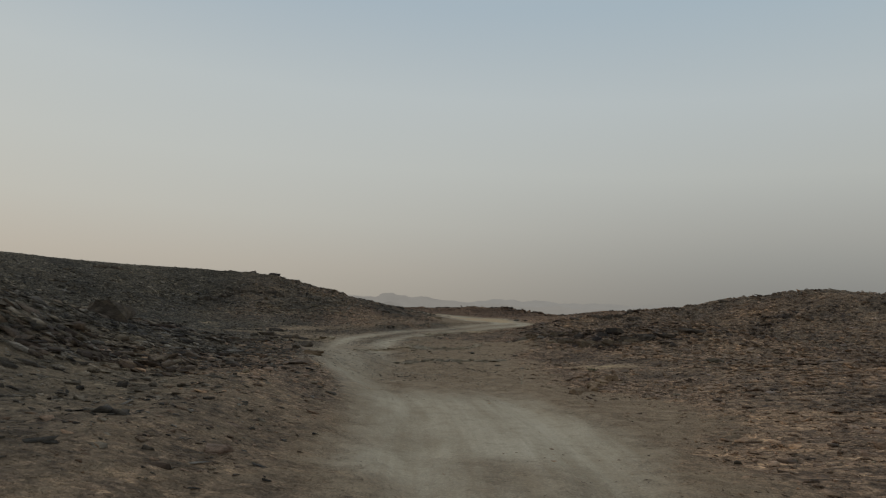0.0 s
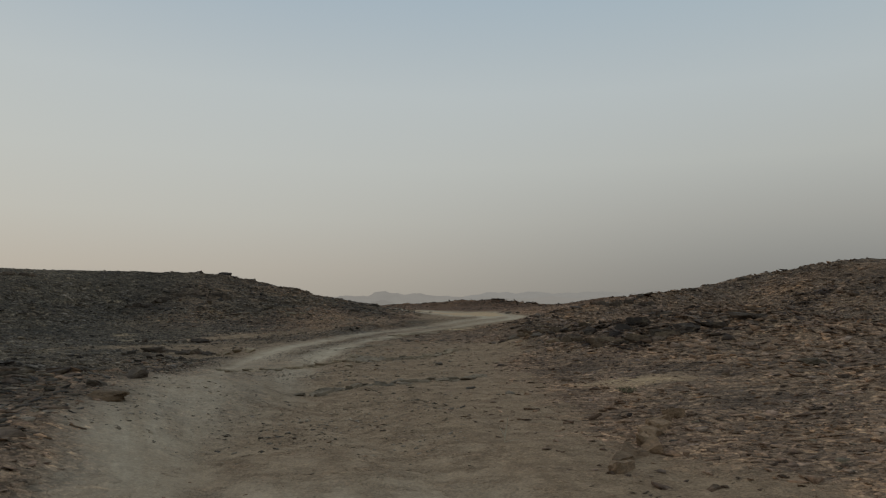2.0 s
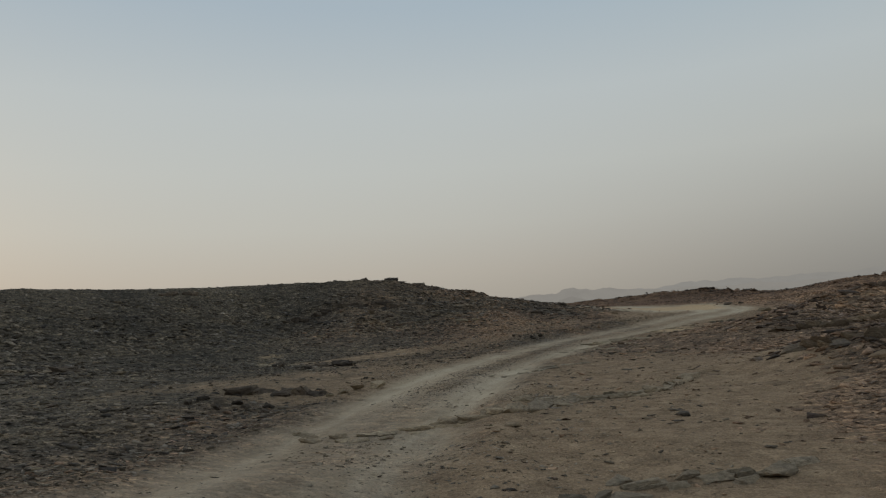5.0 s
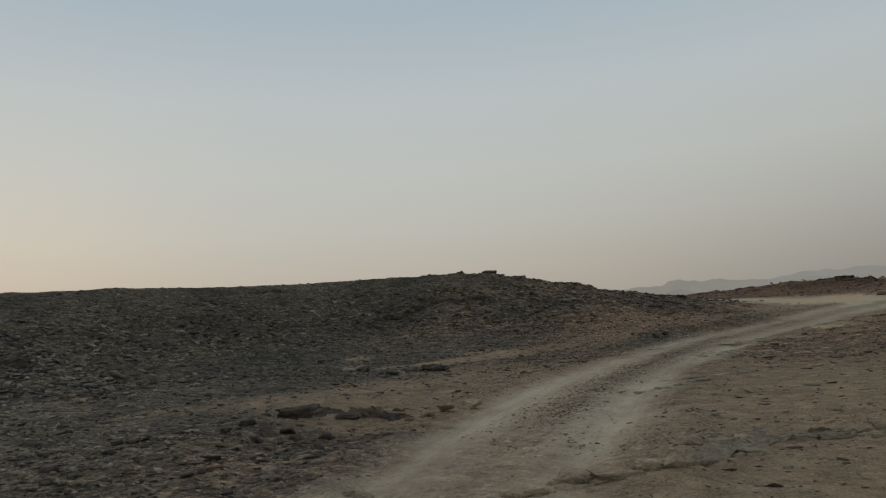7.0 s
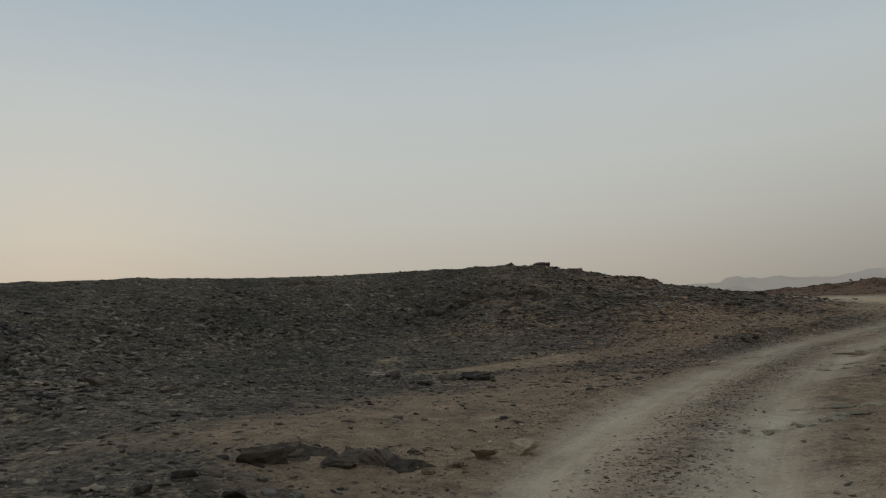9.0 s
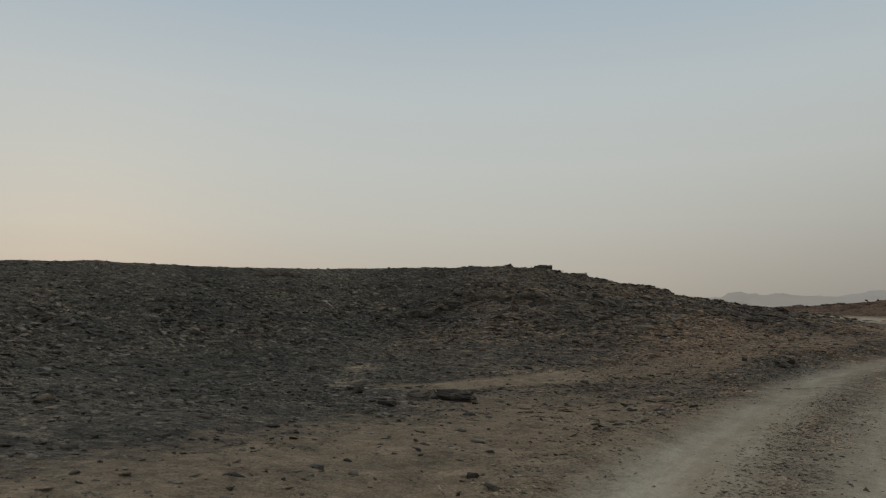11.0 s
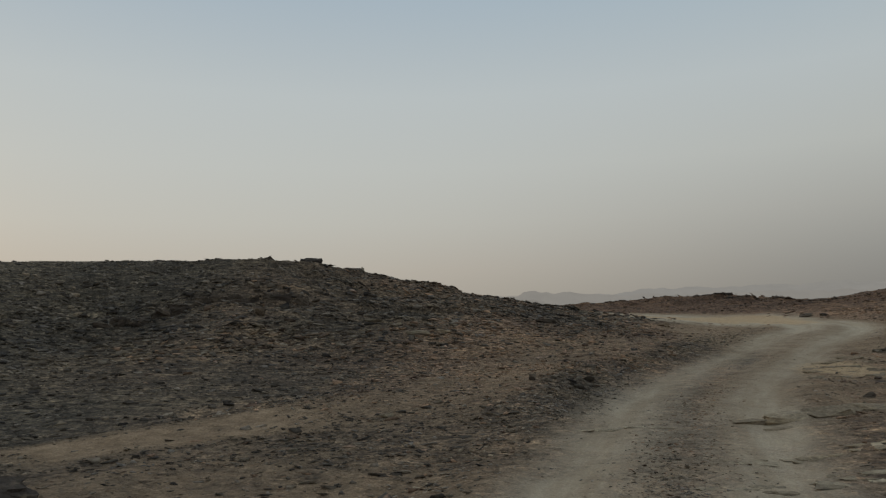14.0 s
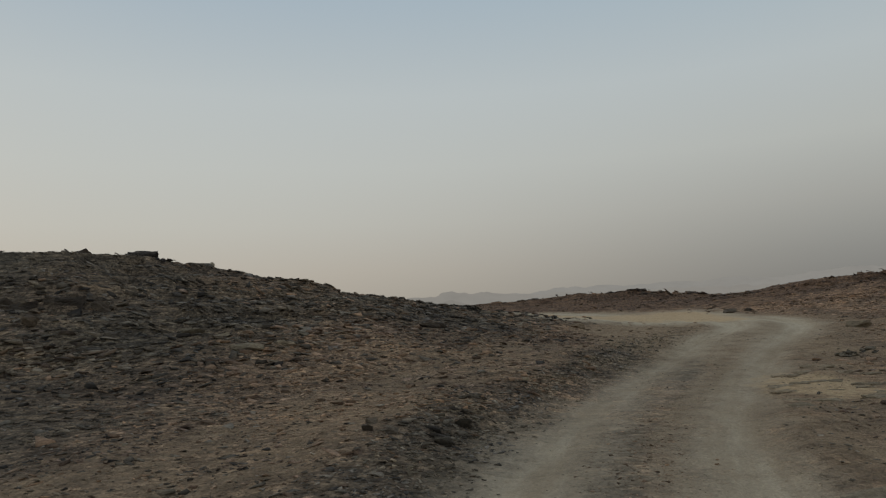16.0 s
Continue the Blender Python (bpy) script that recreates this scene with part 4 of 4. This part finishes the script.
# far ridge
boulder(7.0, 65.2, (0.8, 0.5, 0.36), 396, "low dark boulder at the back edge of the track", sink=0.12, layers=0.0, lump=0.24)
boulder(7.9, 65.4, (0.45, 0.35, 0.26), 397, "dark boulder at the back edge of the track", sink=0.07, layers=0.0, lump=0.24)
for k, (bx, by, w) in enumerate([(6.9, 97, 1.5), (5.6, 99, 1.1), (9.3, 94, 1.3), (0.4, 106.4, 1.4), (-2.2, 108.6, 1.2), (12.2, 90.4, 1.2), (17.5, 81.5, 1.3), (20.5, 75.5, 1.1)]):
    boulder(bx, by, (0.8 * w, 0.6 * w, 0.34 * w), 100 + k, "dark caprock boulder on the far red ridge", sink=0.15 * w)


MAT_OUT = stone_material("brown_black_outcrop", (0.055, 0.042, 0.033), (0.085, 0.065, 0.05), (0.12, 0.093, 0.072), "object")
MAT_SHELF = stone_material("pale_tan_bedrock", (0.24, 0.187, 0.129), (0.31, 0.245, 0.171), (0.38, 0.304, 0.214), "object")
MAT_BEDROCK = stone_material("rusty_bedrock", (0.15, 0.098, 0.06), (0.2, 0.132, 0.082), (0.26, 0.175, 0.11), "object")
MAT_LEDGE = stone_material("tan_bedrock", (0.15, 0.12, 0.087), (0.21, 0.168, 0.122), (0.27, 0.217, 0.158), "object")


def part(name, me, mat, parent, m, label=""):
    me.materials.append(mat)
    ob = new(name, me)
    ob.parent = parent
    ob.matrix_world = m
    return tagged(ob, label)


def ledge(label, spots, mat, seed, name="rock_ledge", layers=1.5, lump=0.1):
    """Bedrock that breaks the surface: slabs as (x, y, length, width, height, turn)."""
    x0, y0 = spots[0][:2]
    top = tagged(new(name), label, "rock ledge", "bedrock ledges")
    top.matrix_world = lie(x0, y0)
    bpy.context.view_layer.update()
    for k, (x, y, a, b, h, turn) in enumerate(spots):
        part("slab", rock_mesh("slab", (a, b, h), seed + k, layers, 3, lump, 14), mat, top, lie(x, y, turn, 0.55 * h, 0))
    return top


def run_of_slabs(points, seed, size, tall, spread=0.12):
    """Slabs strung along a line, each a little out of it."""
    r = random.Random(seed)
    line = curved(points, 12)
    reach = np.r_[0, np.cumsum(np.hypot(*np.diff(line, axis=0).T))]
    out, at = [], 0.0
    while at < reach[-1]:
        a = size * r.uniform(0.55, 1.25)
        x, y = np.interp(at, reach, line[:, 0]), np.interp(at, reach, line[:, 1])
        x2, y2 = np.interp(at + 0.3, reach, line[:, 0]), np.interp(at + 0.3, reach, line[:, 1])
        out.append((float(x) + r.gauss(0, spread), float(y) + r.gauss(0, spread), a, a * r.uniform(0.35, 0.55), tall * r.uniform(0.6, 1.3), math.degrees(math.atan2(y2 - y, x2 - x)) + r.gauss(0, 7)))
        at += 0.42 * a
    return out


ledge("dark weathered outcrop half way up the stony ridge", run_of_slabs([(-16.9, 46.9), (-16.3, 47.4), (-15.7, 48.2), (-15.1, 49.0), (-13.9, 49.4), (-13.1, 49.9), (-11.9, 50.2)], 30, 0.62, 0.4, 0.12), MAT_OUT, 700, layers=2.6, lump=0.16)
ledge("broken grey bedrock ledge crossing the tan flat", run_of_slabs([tuple(p) for p in LIP[::3]], 1, 0.6, 0.18, 0.07), MAT_LEDGE, 200, layers=0.5, lump=0.1)
ledge("low broken bedrock beside the tan flat", run_of_slabs([(-1.1, 25.2), (0.0, 26.1), (0.8, 26.4)], 2, 0.32, 0.14), MAT_DUSTY, 230)
ledge("flat pale bedrock slabs worn flush in the track", run_of_slabs([(-3.9, 23.5), (-2.9, 22.9), (-2.1, 23.7), (-1.6, 24.1)], 3, 0.34, 0.08), MAT_DUSTY, 260)
ledge("slanting brown bedrock ledge above a shadowed gap", run_of_slabs([(2.85, 14.1), (3.3, 15.0), (3.75, 15.8), (4.3, 16.6)], 5, 0.44, 0.24, 0.05), MAT_BEDROCK, 290, layers=0.8, lump=0.11)
ledge("long grey bedrock shelf with an undercut lip beside the track", [(-0.4, 39.98, 1.2, 0.34, 0.2, 25), (0.3, 40.32, 1.3, 0.34, 0.25, 28), (-0.05, 40.15, 1.1, 0.32, 0.22, 25), (0.85, 40.64, 1.0, 0.28, 0.23, 32), (-1.0, 39.7, 0.7, 0.2, 0.1, 25), (-0.75, 39.36, 0.5, 0.14, 0.06, 18)], MAT_SHELF, 320, layers=0.5, lump=0.12)
ledge("pale tan bedding planes beside the track", run_of_slabs([(1.2, 44.6), (1.9, 44.9), (2.9, 45.2)], 5, 0.4, 0.06, 0.2) + run_of_slabs([(1.5, 45.9), (2.4, 46.2), (3.4, 46.5)], 6, 0.45, 0.06, 0.2) + run_of_slabs([(2.0, 47.3), (3.0, 47.6), (3.8, 47.9)], 7, 0.4, 0.07, 0.2), MAT_DUSTY, 340)
ledge("pale bedrock edges worn flush in the track", run_of_slabs([(-1.9, 36.3), (-1.0, 36.5), (0.1, 36.9)], 11, 0.3, 0.035, 0.1) + run_of_slabs([(-1.6, 37.4), (-0.5, 37.7), (0.6, 38.3)], 12, 0.3, 0.035, 0.1), MAT_PALE, 460)
ledge("low grey bedrock edge breaking out of the inner bend", run_of_slabs([(-1.25, 19.0), (-0.9, 19.3), (-0.4, 19.8), (0.4, 20.7), (1.1, 21.3), (1.9, 21.9)], 8, 0.42, 0.12, 0.1), MAT_LEDGE, 380, layers=0.5, lump=0.1)
ledge("thin pale bedding edges worn flush beside the wheel rut", run_of_slabs([(-2.45, 29.5), (-2.0, 30.0), (-1.2, 30.9)], 21, 0.3, 0.05, 0.06) + run_of_slabs([(-1.9, 31.5), (-1.0, 31.8), (-0.4, 32.5)], 22, 0.3, 0.04, 0.08), MAT_PALE, 500)
ledge("thin bedrock lip across the wheel rut", run_of_slabs([(-3.25, 38.8), (-2.7, 38.95), (-2.15, 39.0)], 23, 0.26, 0.035, 0.02), MAT_PALE, 540)
ledge("dark layered bedrock ledge on the rocky spur", run_of_slabs([(4.4, 27.2), (5.2, 26.3), (6.0, 25.5), (6.8, 25.2)], 24, 0.5, 0.3, 0.15), MAT_BROWN, 560)
ledge("dark layered bedrock ledge on the rocky spur", run_of_slabs([(3.7, 29.0), (4.5, 28.6), (5.4, 28.3)], 25, 0.5, 0.3, 0.15), MAT_BROWN, 600)
ledge("long low dark outcrop beside the track", run_of_slabs([(-7.0, 26.4), (-6.5, 26.7), (-6.1, 26.85), (-5.6, 26.95), (-5.1, 27.05)], 36, 0.7, 0.28, 0.1), MAT_OUT, 860, layers=0.6, lump=0.22)
ledge("dark outcrop high on the long ridge", run_of_slabs([(-24.2, 46.6), (-23.6, 47.1), (-22.9, 47.8)], 35, 0.7, 0.36, 0.15), MAT_OUT, 900, lump=0.16)
ledge("thin whitish bedrock lip at the head of the sandy wash", run_of_slabs([(-12.1, 36.15), (-11.4, 36.2), (-10.7, 36.35)], 32, 0.4, 0.09, 0.05), MAT_PALE, 820)
ledge("dark undercut outcrop below the rocky skyline", run_of_slabs([(9.8, 43.3), (10.8, 43.8), (11.8, 44.0), (12.7, 44.2)], 33, 0.8, 0.6, 0.12), MAT_OUT, 840, lump=0.16)
ledge("long thin bedrock ledge along the brown slope", run_of_slabs([(4.8, 37.5), (5.9, 37.9), (7.1, 38.7), (8.4, 39.6)], 31, 0.8, 0.3, 0.06), MAT_BROWN, 800)
ledge("slanting bedrock ledge above the bend of the track", run_of_slabs([(4.3, 49.6), (4.9, 50.3), (5.5, 51.1)], 26, 0.4, 0.12, 0.1), MAT_LOOSE, 640)


def twig_mesh(name, stems, radius):
    """Thin tapered stems: each a list of points."""
    bm = bmesh.new()
    for pts in stems:
        rings = []
        for k, p in enumerate(pts):
            r = radius * (1 - 0.7 * k / (len(pts) - 1))
            rings.append([bm.verts.new((p[0] + r * math.cos(a), p[1] + r * math.sin(a), p[2])) for a in (0, 1.571, 3.142, 4.712)])
        for a, b in zip(rings[:-1], rings[1:]):
            for k in range(4):
                bm.faces.new((a[k], a[(k + 1) % 4], b[(k + 1) % 4], b[k]))
        bm.faces.new(rings[-1])
    me = bpy.data.meshes.new(name)
    bm.to_mesh(me)
    bm.free()
    return me


def plain_material(name, a, b):
    g = Mat(name, 0.9, 0.1)
    return g.done(g.ramp(g.noise(40.0, 3.0), (0.3, a), (0.7, b)))


stick = new("stick", twig_mesh("stick", [[(0, 0, -0.03), (0.01, 0, 0.1), (0.03, 0.01, 0.18), (0.04, 0.01, 0.27)], [(0.01, 0, 0.06), (-0.03, 0.01, 0.12), (-0.05, 0.01, 0.16)],
                                         [(0, 0, 0.0), (0.1, 0.02, 0.02), (0.2, 0.0, 0.03)]], 0.009))
stick.data.materials.append(plain_material("dry_wood", (0.3, 0.25, 0.18), (0.48, 0.42, 0.32)))
tagged(stick, "bleached forked dry stick standing in the sand", "stick")
stick.matrix_world = lie(1.88, 15.1)


def shrub(x, y, width, tall, seed, label):
    """A low dry desert shrub: many thin stems with small narrow leaves."""
    r = random.Random(seed)
    top = tagged(new("shrub"), label, "shrub", "dry shrubs")
    top.matrix_world = lie(x, y)
    stems, leaves = [], bmesh.new()
    for k in range(46):
        a, out, up = r.uniform(0, 6.283), r.uniform(0.2, 1) * width / 2, tall * r.uniform(0.5, 1)
        pts = [(0.3 * out * math.cos(a), 0.3 * out * math.sin(a), -0.02), (0.6 * out * math.cos(a), 0.6 * out * math.sin(a), 0.5 * up), (out * math.cos(a + 0.2), out * math.sin(a + 0.2), up)]
        stems.append(pts)
        for j in range(9):
            c = Vector(pts[1]).lerp(Vector(pts[2]), r.uniform(-0.3, 1.05))
            d, s = Vector((r.gauss(0, 1), r.gauss(0, 1), r.gauss(0.3, 1))).normalized() * 0.03, Vector((r.gauss(0, 1), r.gauss(0, 1), 0)).normalized() * 0.006
            leaves.faces.new([leaves.verts.new(v) for v in (c, c + 0.5 * d + s, c + d, c + 0.5 * d - s)])
    me = bpy.data.meshes.new("leaves")
    leaves.to_mesh(me)
    leaves.free()
    part("stems", twig_mesh("stems", stems, 0.003), MAT_TWIG, top, top.matrix_basis.copy())
    part("leaves", me, MAT_LEAF, top, top.matrix_basis.copy())


MAT_TWIG = plain_material("dry_stem", (0.13, 0.1, 0.07), (0.22, 0.18, 0.12))
MAT_LEAF = plain_material("dry_leaf", (0.1, 0.098, 0.055), (0.16, 0.15, 0.09))
shrub(4.25, 18.85, 0.4, 0.09, 1, "low grey-green dry shrub on the sandy flat")


# single stones on the flats and along the edges of the track
LOOSE = []
for k in range(14):
    v, f = stone_shape(900 + k, flat=(0.18, 0.27, 0.38)[k % 3], points=(11, 13)[k % 2])
    v[:, 2] -= v[:, 2].min()
    me = quick_mesh("stone", v, tris=f)
    me.materials.append(MAT_LOOSE)
    LOOSE.append(me)
x, y = scatter(4000, -11, 7, 8, 50, lambda x, y: smooth(6.5, 3.0, along(TRACK, x, y)[0]) * (land(x, y, False)[1] < 0.25) * (land(x, y, False)[2] < 0.4) * 0.9)
for k in range(min(300, len(x))):
    s = float(sizes(1, 0.07, 0.2)[0])
    ob = tagged(new("stone", LOOSE[k % len(LOOSE)]), "angular brown desert stone lying on gravel", "stone", "loose stones beside the track")
    ob.matrix_world = lie(float(x[k]), float(y[k]), float(rng.uniform(0, 360)), 0.12 * s) @ Matrix.Diagonal((s, s * float(rng.uniform(0.6, 1)), s * float(rng.uniform(0.7, 1.2)), 1))
